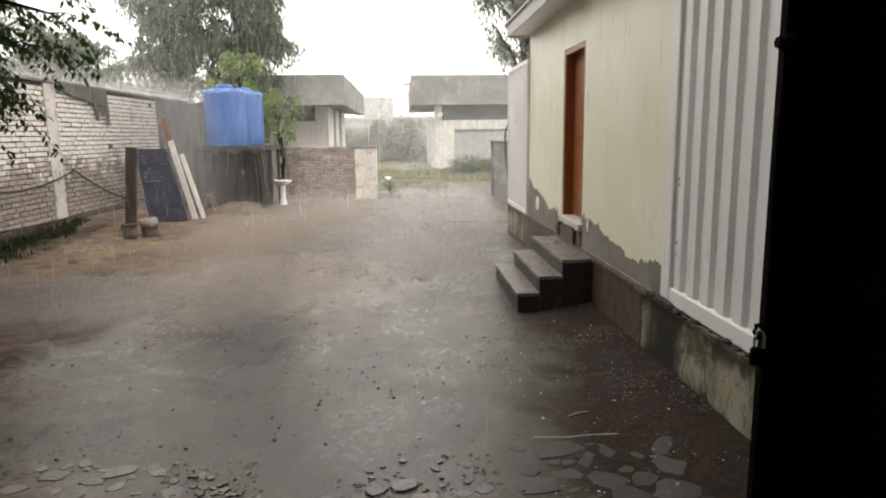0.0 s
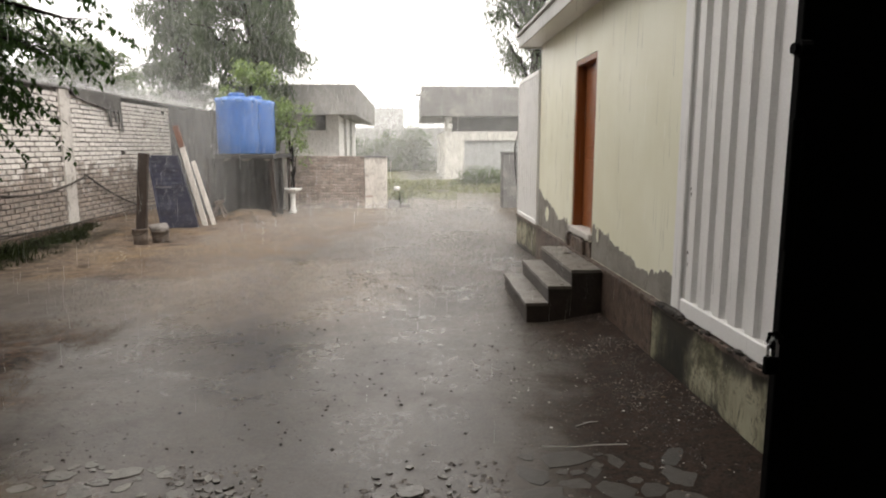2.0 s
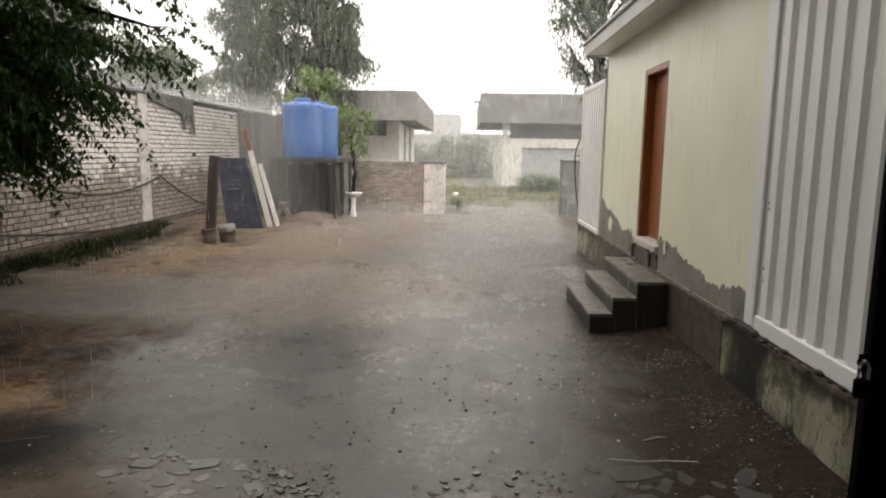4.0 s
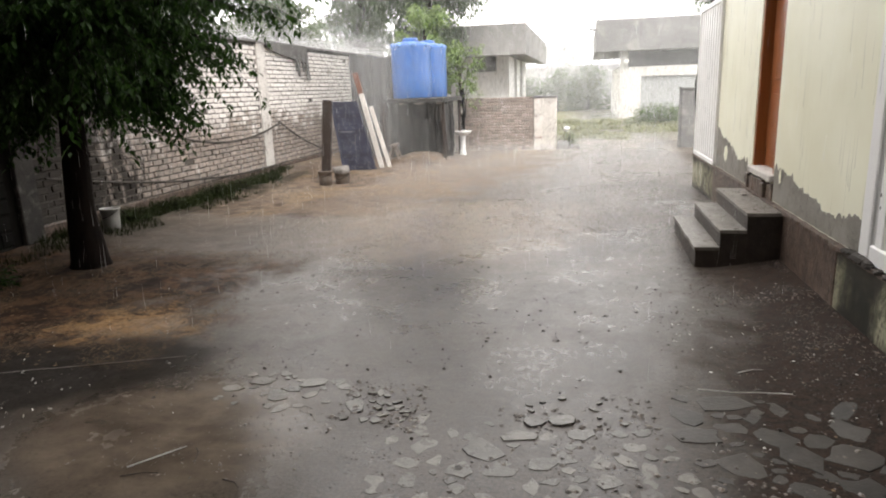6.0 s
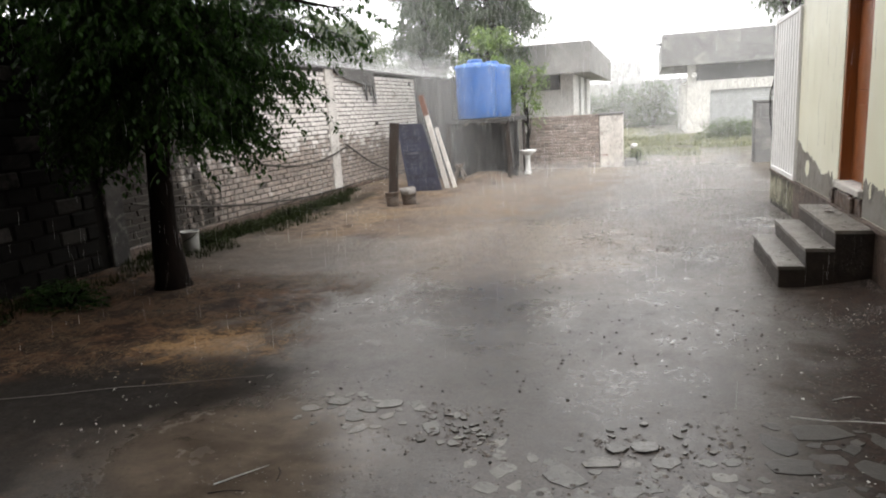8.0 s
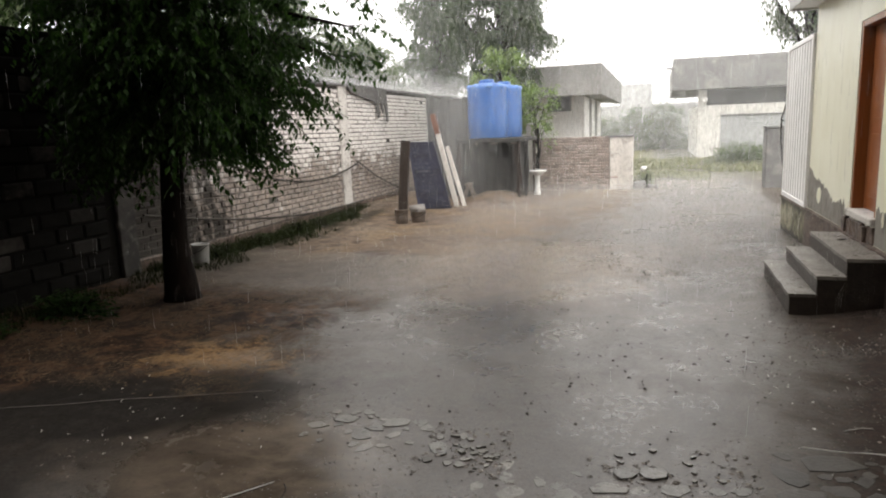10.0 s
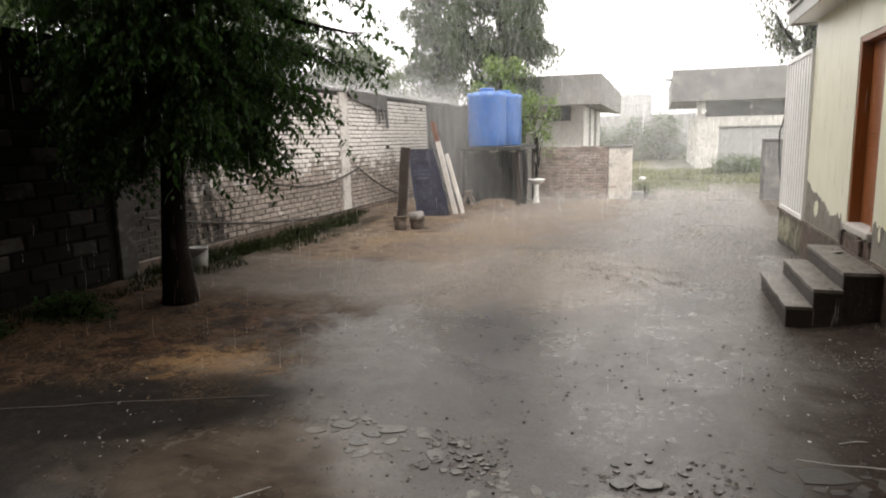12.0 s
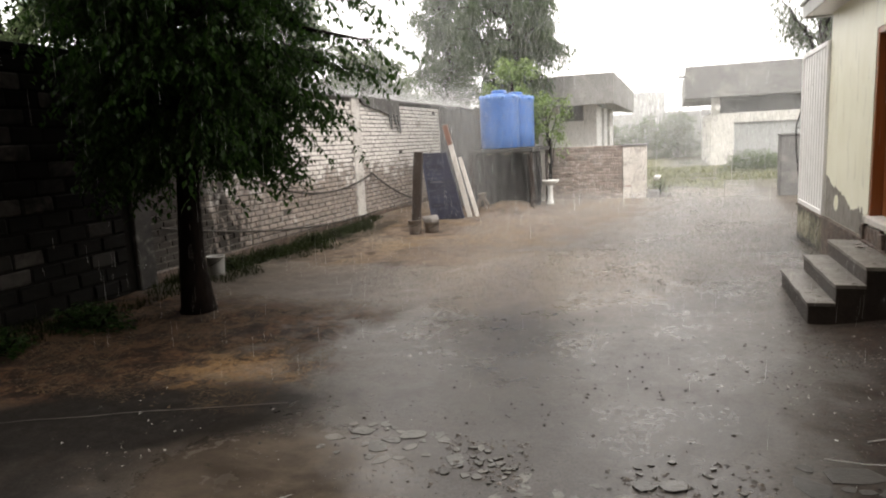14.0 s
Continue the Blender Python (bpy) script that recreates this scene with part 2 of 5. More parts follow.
def plaster_material():
    """Cream-green paint with rain stains from above."""
    n = Nodes("cream_painted_plaster")
    c = n.mix(n.ramp(n.noise(0.9, 4), 0.3, 0.7), (0.72, 0.695, 0.525), (0.79, 0.775, 0.62))
    runs = n.noise(1.0, 5, 0.65, stretch=(6, 6, 0.35))
    c = n.mix(n.math("MULTIPLY", n.ramp(runs, 0.5, 0.8), 0.22), c, (0.58, 0.57, 0.42))
    g = n.noise(90, 3, 0.7)
    n.bump(g, 0.15, 0.004)
    return n.done(c, n.math("ADD", 0.26, n.math("MULTIPLY", runs, 0.22)), 0.0, 0.5)


def plinth_material():
    n = Nodes("mossy_cream_plinth")
    c = n.mix(n.ramp(n.noise(2, 4), 0.3, 0.7), (0.27, 0.25, 0.175), (0.42, 0.395, 0.285))
    runs = n.noise(1.6, 6, 0.7, stretch=(4, 4, 0.7), warp=0.5)
    c = n.mix(n.math("MULTIPLY", n.ramp(runs, 0.42, 0.7), 0.75), c, (0.11, 0.105, 0.06))
    c = n.mix(n.ramp(n.noise(3.1, 6, 0.75, warp=0.9, stretch=(2, 2, 0.8)), 0.54, 0.66), c, (0.025, 0.023, 0.015))
    # a black drain stain below the corner post and moss in patches
    x, y, z = n.split()
    d = n.math("ABSOLUTE", n.math("SUBTRACT", y, 4.12))
    d = n.math("ADD", d, n.math("MULTIPLY", n.math("SUBTRACT", n.noise(7, 5, 0.7, stretch=(1, 1, 0.4)), 0.5), 0.5))
    c = n.mix(n.math("SUBTRACT", 1.0, n.ramp(d, 0.2, 0.4)), c, (0.012, 0.0115, 0.008))
    c = n.mix(n.ramp(n.noise(1.4, 6, 0.75, warp=0.6), 0.5, 0.64), c, (0.085, 0.08, 0.045))
    # black ledge drips with shade painted in below it, and ragged splashed-soil patches
    drip_shade = n.math("ADD", z, n.math("MULTIPLY", n.math("SUBTRACT", n.noise(3.4, 5, 0.7, stretch=(1, 1, 0.25)), 0.5), 0.7))
    c = n.mix(n.math("MULTIPLY", n.ramp(drip_shade, 0.42, 0.56), 0.9), c, (0.026, 0.022, 0.015))
    splash = n.noise(4.2, 6, 0.8, warp=0.8)
    c = n.mix(n.math("MULTIPLY", n.ramp(splash, 0.51, 0.62), 0.75), c, (0.03, 0.026, 0.016))
    # a ragged dark band along the foot, splashed soil and painted shade together
    foot_shade = n.math("ADD", z, n.math("MULTIPLY", n.math("SUBTRACT", n.noise(2.8, 6, 0.75, warp=0.5), 0.5), 0.55))
    c = n.mix(n.math("SUBTRACT", 1.0, n.ramp(foot_shade, 0.03, 0.15)), c, (0.014, 0.011, 0.008))
    n.bump(n.noise(60, 4, 0.7), 0.4, 0.008)
    return n.done(c, 0.6, 0.0, 0.4)


def white_brick_material():
    """Whitewashed brick, worn back to brown clay towards its foot."""
    n = Nodes("whitewashed_brick")
    x, y, z = n.split()
    r = n.math("FRACT", n.math("ADD", n.rand, n.island))
    white = n.mix(n.noise(3, 4), (0.66, 0.61, 0.565), (0.82, 0.785, 0.745))
    clay = n.mix(n.ramp(n.noise(9, 5, 0.7), 0.3, 0.7), (0.06, 0.043, 0.033), (0.32, 0.235, 0.18))
    wear = n.math("ADD", n.noise(2.2, 6, 0.75, warp=0.5), n.math("MULTIPLY", n.math("SUBTRACT", r, 0.5), 0.13))
    wear = n.math("ADD", wear, n.math("MULTIPLY", n.math("SUBTRACT", 1.0, n.ramp(z, 0.7, 2.0)), 0.36))
    c = n.mix(n.ramp(wear, 0.58, 0.75), white, clay)
    c = n.mix(0.3, c, n.mix(n.noise(45, 3, 0.7), (0.16, 0.13, 0.11), (0.85, 0.82, 0.78)))
    # dark grime where the two walls meet, the tree's shade painted in too
    grime_shade = n.math("ADD", n.ramp(y, 11.0, 6.4), n.math("MULTIPLY", n.math("SUBTRACT", n.noise(2.6, 6, 0.75, warp=0.6, stretch=(1, 1, 0.5)), 0.5), 2.2))
    c = n.mix(n.math("MULTIPLY", n.ramp(grime_shade, 0.36, 0.72), 0.95), c, (0.022, 0.018, 0.014))
    n.bump(n.noise(35, 4, 0.7), 0.5, 0.008)
    return n.done(c, 0.8, 0.0, 0.3)


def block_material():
    """Wet blocks, near black with the tree's shade put in, a few of them paler."""
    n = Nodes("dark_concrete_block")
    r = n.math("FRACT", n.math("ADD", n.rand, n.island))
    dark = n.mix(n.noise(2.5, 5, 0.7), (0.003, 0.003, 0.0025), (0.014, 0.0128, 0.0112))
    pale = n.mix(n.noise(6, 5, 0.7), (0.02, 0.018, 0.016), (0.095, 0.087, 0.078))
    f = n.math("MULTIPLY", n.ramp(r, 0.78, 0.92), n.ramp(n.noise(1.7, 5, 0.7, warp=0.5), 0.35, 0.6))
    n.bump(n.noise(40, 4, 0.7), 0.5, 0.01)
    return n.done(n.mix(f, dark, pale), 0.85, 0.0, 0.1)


def leaf_material(name, a, b, shine=0.4, through=0.35, spec=0.3):
    n = Nodes(name)
    c = n.mix(n.island, a, b)
    c = n.mix(0.3, c, n.mix(n.noise(0.9, 3), a, b))
    n.done(c, shine, 0.0, spec)
    tr = n.tree.nodes.new("ShaderNodeBsdfTranslucent")
    n.put(tr.inputs["Color"], n.mix(0.5, c, b))
    mx = n.tree.nodes.new("ShaderNodeMixShader")
    mx.inputs[0].default_value = through
    n.tree.links.new(n.bsdf.outputs[0], mx.inputs[1])
    n.tree.links.new(tr.outputs[0], mx.inputs[2])
    n.tree.links.new(mx.outputs[0], n.tree.nodes["Material Output"].inputs[0])
    return n.mat


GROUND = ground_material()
PLASTER = plaster_material()
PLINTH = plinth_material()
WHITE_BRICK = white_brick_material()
# mortar kept near black, with the tree's shade put into its colour
DARK_MORTAR = plain("shade_dark_mortar", (0.004, 0.0035, 0.003), (0.012, 0.011, 0.0095), 2, 50, 0.9, 0.5, spec=0.05)
MORTAR = plain("grey_mortar", (0.15, 0.125, 0.105), (0.28, 0.245, 0.215), 2, 50, 0.9, 0.5)
PALE_MORTAR = plain("limewashed_mortar", (0.01, 0.008, 0.007), (0.13, 0.115, 0.1), 3.5, 50, 0.9, 0.5, stain=(0.012, 0.01, 0.009))
CEMENT = plain("bare_cement", (0.16, 0.145, 0.125), (0.27, 0.25, 0.22), 2, 45, 0.6, 0.45, stain=(0.1, 0.09, 0.075))
WET_CEMENT = plain("wet_dark_cement", (0.018, 0.0115, 0.009), (0.17, 0.12, 0.092), 6.5, 26, 0.45, 0.9, stain=(0.012, 0.009, 0.007))
STEP_BLOCK = plain("dark_step_cement", (0.012, 0.009, 0.0075), (0.055, 0.042, 0.034), 4, 35, 0.45, 0.6)
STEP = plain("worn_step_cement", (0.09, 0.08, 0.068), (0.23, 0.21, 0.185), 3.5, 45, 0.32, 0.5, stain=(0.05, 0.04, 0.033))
CONCRETE = plain("weathered_concrete", (0.1, 0.099, 0.098), (0.2, 0.197, 0.194), 0.5, 18, 0.8, 0.3, stretch=(1, 1, 1.6), stain=(0.27, 0.26, 0.245))
# paler copy of the concrete, with the rain's haze put into its colour
LODGE_CONCRETE = plain("haze_paled_concrete", (0.17, 0.166, 0.16), (0.29, 0.283, 0.273), 0.6, 18, 0.8, 0.3, stretch=(1, 1, 1.6), stain=(0.36, 0.35, 0.33))
LODGE_WALL = plain("white_lodge_limewash", (0.68, 0.67, 0.645), (0.8, 0.79, 0.765), 0.7, 20, 0.8, 0.2, stain=(0.6, 0.58, 0.55))
PALE_WALL = plain("pale_limewash", (0.5, 0.49, 0.46), (0.62, 0.605, 0.575), 0.7, 20, 0.8, 0.2, stain=(0.38, 0.365, 0.33))
SHADE_WALL = plain("shaded_recess", (0.05, 0.05, 0.05), (0.1, 0.1, 0.1), 1, 20, 0.8, 0.2)
PILASTER = plain("limewashed_render", (0.42, 0.39, 0.355), (0.64, 0.605, 0.565), 1.6, 40, 0.8, 0.45, stain=(0.22, 0.19, 0.165))
RED_BRICK = plain("weathered_red_brick", (0.18, 0.13, 0.11), (0.34, 0.285, 0.255), 2.5, 40, 0.85, 0.5, piece=0.55, stain=(0.42, 0.37, 0.335))
BLOCK = block_material()
DARK_RENDER = plain("dark_cement_render", (0.008, 0.007, 0.006), (0.06, 0.054, 0.048), 2.6, 30, 0.85, 0.6, stain=(0.11, 0.1, 0.09))
WHITE_METAL = plain("white_enamelled_metal", (0.76, 0.74, 0.72), (0.84, 0.825, 0.805), 0.8, 60, 0.36, 0.05, spec=0.5)
BLACK_METAL = plain("black_painted_iron", (0.002, 0.002, 0.002), (0.005, 0.005, 0.005), 3, 80, 0.8, 0.15, spec=0.04)
STEEL = plain("galvanised_steel", (0.45, 0.45, 0.45), (0.6, 0.6, 0.6), 5, 90, 0.3, 0.1, metal=0.9)
ROOF_SHEET = plain("grey_roof_sheet", (0.4, 0.4, 0.39), (0.55, 0.55, 0.53), 1, 40, 0.5, 0.1)
DOOR_WOOD = plain("red_brown_door_wood", (0.2, 0.06, 0.018), (0.31, 0.105, 0.035), 2, 30, 0.35, 0.2, stretch=(6, 6, 0.4), dist=0.003)
DARK_WOOD = plain("old_dark_timber", (0.014, 0.01, 0.008), (0.045, 0.03, 0.023), 3, 40, 0.8, 0.5, stretch=(5, 5, 0.6))
RUST_WOOD = plain("brown_plank_end", (0.1, 0.05, 0.038), (0.18, 0.095, 0.07), 4, 40, 0.8, 0.4)
WHITE_WOOD = plain("flaking_white_plank", (0.45, 0.42, 0.39), (0.66, 0.63, 0.59), 4, 40, 0.75, 0.4, stretch=(3, 3, 0.5), stain=(0.3, 0.25, 0.22))
NAVY = plain("dull_navy_slat", (0.016, 0.018, 0.035), (0.04, 0.042, 0.07), 4, 50, 0.6, 0.3, piece=0.5)
FLECK = plain("pale_worn_strip", (0.05, 0.05, 0.068), (0.11, 0.11, 0.13), 4, 50, 0.6, 0.3)
BLUE = plain("blue_tank_plastic", (0.035, 0.11, 0.33), (0.055, 0.155, 0.41), 1, 40, 0.35, 0.05, spec=0.5)
PALE_BLUE = plain("pale_blue_plastic", (0.07, 0.18, 0.48), (0.16, 0.29, 0.58), 3, 40, 0.4, 0.05)
STAND_BLACK = plain("stand_black", (0.012, 0.012, 0.012), (0.03, 0.029, 0.028), 1.5, 30, 0.7, 0.3)
FELT = plain("grey_roofing_felt", (0.06, 0.057, 0.054), (0.14, 0.133, 0.126), 2, 30, 0.8, 0.4)
CERAMIC = plain("white_ceramic", (0.72, 0.72, 0.7), (0.8, 0.8, 0.78), 2, 30, 0.15, 0.02)
PLASTIC_WHITE = plain("dirty_white_plastic", (0.25, 0.24, 0.22), (0.42, 0.41, 0.385), 3, 30, 0.5, 0.1)
BUCKET = plain("muddy_grey_bucket", (0.1, 0.08, 0.065), (0.19, 0.155, 0.13), 4, 40, 0.6, 0.3)
CLOTH = plain("grey_sacking", (0.13, 0.12, 0.11), (0.22, 0.2, 0.185), 6, 60, 0.9, 0.5)
ROPE = plain("dark_cable", (0.02, 0.016, 0.013), (0.055, 0.045, 0.036), 6, 60, 0.7, 0.3)
WET_SLAB = plain("dark_wet_flagstone", (0.017, 0.0135, 0.011), (0.045, 0.038, 0.031), 4, 50, 0.4, 0.3, piece=0.5, stain=(0.026, 0.02, 0.015))
SLAB = plain("wet_paving_stone", (0.072, 0.064, 0.054), (0.165, 0.152, 0.13), 5, 60, 0.3, 0.25, piece=0.7, stain=(0.06, 0.053, 0.044))
GRAVEL = plain("wet_dark_gravel", (0.03, 0.022, 0.018), (0.15, 0.122, 0.1), 6, 60, 0.35, 0.3, piece=1.2)
SOIL_STONE = plain("muddy_gravel", (0.012, 0.008, 0.006), (0.085, 0.062, 0.05), 6, 60, 0.5, 0.3, piece=1.3)
PEBBLE = plain("wet_pale_pebble", (0.03, 0.02, 0.016), (0.2, 0.16, 0.135), 9, 60, 0.35, 0.3, piece=1.3)
LITTER = plain("pale_litter", (0.5, 0.48, 0.44), (0.7, 0.68, 0.64), 6, 60, 0.5, 0.1, piece=0.5)
SOIL = plain("dark_soil_crumb", (0.012, 0.01, 0.008), (0.045, 0.035, 0.028), 8, 60, 0.7, 0.4)
STRAW = plain("wet_straw", (0.036, 0.02, 0.011), (0.15, 0.098, 0.052), 3, 60, 0.7, 0.2, piece=0.8)
GRASS = leaf_material("dark_grass", (0.008, 0.012, 0.004), (0.032, 0.038, 0.013), 0.7, 0.3, 0.1)
GRASS_LEAF = leaf_material("dark_weed_leaf", (0.008, 0.014, 0.004), (0.04, 0.055, 0.018), 0.6, 0.3, 0.15)
PALE_GRASS = leaf_material("pale_wet_grass", (0.17, 0.185, 0.1), (0.3, 0.305, 0.19), 0.7)
BARK = plain("dark_wet_bark", (0.004, 0.003, 0.0024), (0.014, 0.009, 0.007), 5, 30, 0.75, 0.8, stretch=(3, 3, 0.6), dist=0.03, spec=0.06)
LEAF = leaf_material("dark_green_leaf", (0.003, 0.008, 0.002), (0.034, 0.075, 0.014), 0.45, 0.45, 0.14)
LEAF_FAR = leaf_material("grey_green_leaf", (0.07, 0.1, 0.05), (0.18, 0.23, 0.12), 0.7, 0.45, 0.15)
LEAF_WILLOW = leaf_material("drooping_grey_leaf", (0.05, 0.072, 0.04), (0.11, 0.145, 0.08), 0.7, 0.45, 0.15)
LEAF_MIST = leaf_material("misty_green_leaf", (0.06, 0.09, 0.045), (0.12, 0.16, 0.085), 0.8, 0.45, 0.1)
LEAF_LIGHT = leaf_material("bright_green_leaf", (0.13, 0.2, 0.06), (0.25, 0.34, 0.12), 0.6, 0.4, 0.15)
FLOOR = plain("dark_cement_floor", (0.03, 0.026, 0.023), (0.06, 0.052, 0.046), 2, 40, 0.6, 0.3)
SHED = plain("dark_plaster", (0.1, 0.095, 0.09), (0.16, 0.15, 0.14), 1, 30, 0.85, 0.3)
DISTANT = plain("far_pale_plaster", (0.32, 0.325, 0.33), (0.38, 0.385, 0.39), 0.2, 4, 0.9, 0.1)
RAIN = leaf_material("rain_water", (0.8, 0.8, 0.8), (0.85, 0.85, 0.85), 0.3, 0.5)
def mist_material(name, cover):
    """White water drops blurred by their fall, let through for the most part."""
    n = Nodes(name)
    n.done((0.82, 0.83, 0.83), 0.6, 0.0, 0.1)
    clear = n.tree.nodes.new("ShaderNodeBsdfTransparent")
    mx = n.tree.nodes.new("ShaderNodeMixShader")
    mx.inputs[0].default_value = cover
    n.tree.links.new(clear.outputs[0], mx.inputs[1])
    n.tree.links.new(n.bsdf.outputs[0], mx.inputs[2])
    n.tree.links.new(mx.outputs[0], n.tree.nodes["Material Output"].inputs[0])
    return n.mat


MIST = mist_material("blurred_rain_water", 0.075)
FAR_MIST = mist_material("distant_rain_water", 0.1)
SHUTTER = plain("grey_shutter_steel", (0.3, 0.31, 0.31), (0.38, 0.39, 0.39), 0.6, 20, 0.6, 0.1)


# ---- building blocks ----
def mesh_of(name, bm, material, smooth=False):
    me = bpy.data.meshes.new(name)
    bmesh.ops.recalc_face_normals(bm, faces=bm.faces)
    bm.to_mesh(me)
    bm.free()
    me.materials.append(material)
    if smooth:
        me.polygons.foreach_set("use_smooth", [True] * len(me.polygons))
    return me


def part(name, bm, material, parent=None, label="", smooth=False):
    ob = new(name, mesh_of(name, bm, material, smooth))
    ob.parent = parent
    return tagged(ob, label)


def thing(name, label, category, at=(0, 0, 0), group="", kind=""):
    ob = new(name)
    ob.location = at
    ob.empty_display_size = 0.1
    return tagged(ob, label, category, group, kind)


def add_box(bm, x0, x1, y0, y1, z0, z1, bevel=0.0, jitter=0.0):
    m = Matrix.LocRotScale(((x0 + x1) / 2, (y0 + y1) / 2, (z0 + z1) / 2), None, (abs(x1 - x0), abs(y1 - y0), abs(z1 - z0)))
    vs = bmesh.ops.create_cube(bm, size=1, matrix=m)["verts"]
    if jitter:
        for v in vs:
            v.co += Vector([random.uniform(-jitter, jitter) for _ in range(3)])
    if bevel:
        es = {e for v in vs for e in v.link_edges}
        bmesh.ops.bevel(bm, geom=list(es), offset=bevel, segments=1, affect="EDGES")
    return bm


def box(x0, x1, y0, y1, z0, z1, bevel=0.0, jitter=0.0):
    return add_box(bmesh.new(), x0, x1, y0, y1, z0, z1, bevel, jitter)


def add_tube(bm, points, radii, sides=8):
    """A tapered tube along points."""
    rings = []
    n = len(points)
    for i, p in enumerate(points):
        p = Vector(p)
        d = (Vector(points[min(i + 1, n - 1)]) - Vector(points[max(i - 1, 0)])).normalized()
        a = d.orthogonal().normalized() if abs(d.z) < 0.9 else Vector((1, 0, 0)).cross(d).normalized()
        b = d.cross(a)
        r = radii[i] if isinstance(radii, (list, tuple)) else radii
        rings.append([bm.verts.new(p + r * (math.cos(2 * math.pi * k / sides) * a + math.sin(2 * math.pi * k / sides) * b)) for k in range(sides)])
    for q, w in zip(rings, rings[1:]):
        for k in range(sides):
            bm.faces.new((q[k], q[(k + 1) % sides], w[(k + 1) % sides], w[k]))
    bm.faces.new(rings[0][::-1]), bm.faces.new(rings[-1])
    return bm


def tube(points, radii, sides=8):
    return add_tube(bmesh.new(), points, radii, sides)


def lathe(profile, sides=32, centre=(0, 0)):
    bm = bmesh.new()
    rings = [[bm.verts.new((centre[0] + r * math.cos(2 * math.pi * k / sides), centre[1] + r * math.sin(2 * math.pi * k / sides), z)) for k in range(sides)] for r, z in profile]
    for q, w in zip(rings, rings[1:]):
        for k in range(sides):
            bm.faces.new((q[k], q[(k + 1) % sides], w[(k + 1) % sides], w[k]))
    bm.faces.new(rings[0][::-1]), bm.faces.new(rings[-1])
    return bm


def prism(outline, axis, a, b):
    """A closed outline of (u, v) pushed from a to b along x, y or z."""
    bm = bmesh.new()

    def at(u, v, w):
        return {"x": (w, u, v), "y": (u, w, v), "z": (u, v, w)}[axis]
    lo = [bm.verts.new(at(u, v, a)) for u, v in outline]
    hi = [bm.verts.new(at(u, v, b)) for u, v in outline]
    n = len(outline)
    bm.faces.new(lo), bm.faces.new(hi[::-1])
    for k in range(n):
        bm.faces.new((lo[k], lo[(k + 1) % n], hi[(k + 1) % n], hi[k]))
    return bm


def raw(name, verts, faces, material, parent=None, label=""):
    me = bpy.data.meshes.new(name)
    me.from_pydata(verts, [], faces)
    me.materials.append(material)
    ob = new(name, me)
    ob.parent = parent
    return tagged(ob, label)


def step01(v, lo, hi):
    t = min(1, max(0, (v - lo) / (hi - lo)))
    return t * t * (3 - 2 * t)


# ---- ground ----
def height(x, y):
    """The ground's level: a near flat yard, banks at both walls, a soil heap."""
    z = 0.014 * noise.noise((x * 0.7, y * 0.7, 0)) + 0.008 * noise.noise((x * 2.7, y * 2.7, 3))
    z += 0.006 * noise.noise((x * 7, y * 7, 5)) if abs(x) < 10 and y < 15 else 0
    if y < 40:
        z += 0.1 * step01(x, 1.0, 1.75) * (1 - step01(y, 8, 12)) * step01(y, 1.7, 2.6)
        z += 0.07 * step01(-x, 5.6, 7.2)
        z += 0.11 * step01(y, 12.4, 14.2) * step01(-x, 3.2, 5.0) * (1 - step01(y, 19, 21))
        d = math.hypot((x + 4.35) / 1.25, (y - 16.2) / 1.1)
        z += 0.24 * (1 - step01(d, 0.0, 1.0)) * (1 + 0.3 * noise.noise((x * 3, y * 3, 1)))
        d = math.hypot((x + 0.6) / 1.2, (y - 8.0) / 1.2)
        z += 0.02 * (1 - step01(d, 0.2, 1.0)) * (1 + noise.noise((x * 6, y * 6, 9)))
        d = math.hypot((x + 5.83) / 0.8, (y - 5.42) / 0.8)
        z += 0.06 * (1 - step01(d, 0.2, 1.0))
    if y < 1.6:
        z = min(z, 0.0)
    return z


def spaced(stops):
    out = []
    for (a, b, s) in stops:
        k = max(1, round((b - a) / s))
        out += [a + (b - a) * i / k for i in range(k)]
    return out + [stops[-1][1]]


def build_ground():
    xs = spaced([(-900, -60, 140), (-60, -12, 6), (-12, -8, 0.6), (-8, 3, 0.085), (3, 8, 0.5), (8, 60, 6), (60, 900, 140)])
    ys = spaced([(-900, -60, 140), (-60, -6, 6), (-6, 1.2, 0.6), (1.2, 11, 0.085), (11, 21, 0.15), (21, 40, 0.6), (40, 100, 6), (100, 1200, 150)])
    verts = [(x, y, height(x, y)) for y in ys for x in xs]
    w = len(xs)
    faces = [(j * w + i, j * w + i + 1, (j + 1) * w + i + 1, (j + 1) * w + i) for j in range(len(ys) - 1) for i in range(w - 1)]
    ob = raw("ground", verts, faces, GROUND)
    ob.data.polygons.foreach_set("use_smooth", [True] * len(faces))
    return tagged(ob, "wet grey earth yard with brown straw patches and puddles", "ground", kind="structure")


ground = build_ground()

# ---- the cream building and its plinth ----
WX = 1.73
building = thing("house_wall_cream", "cream-green painted plaster wall, paint peeled near the foot", "wall", (WX, 7, 0), kind="structure")


def under(ob, parent):
    ob.parent = parent
    ob.matrix_parent_inverse = parent.matrix_basis.inverted()
    return ob


def wpart(name, bm, material, parent, label="", smooth=False):
    """A part given in world coordinates, under a thing that stands at a place."""
    return under(part(name, bm, material, None, label, smooth), parent)


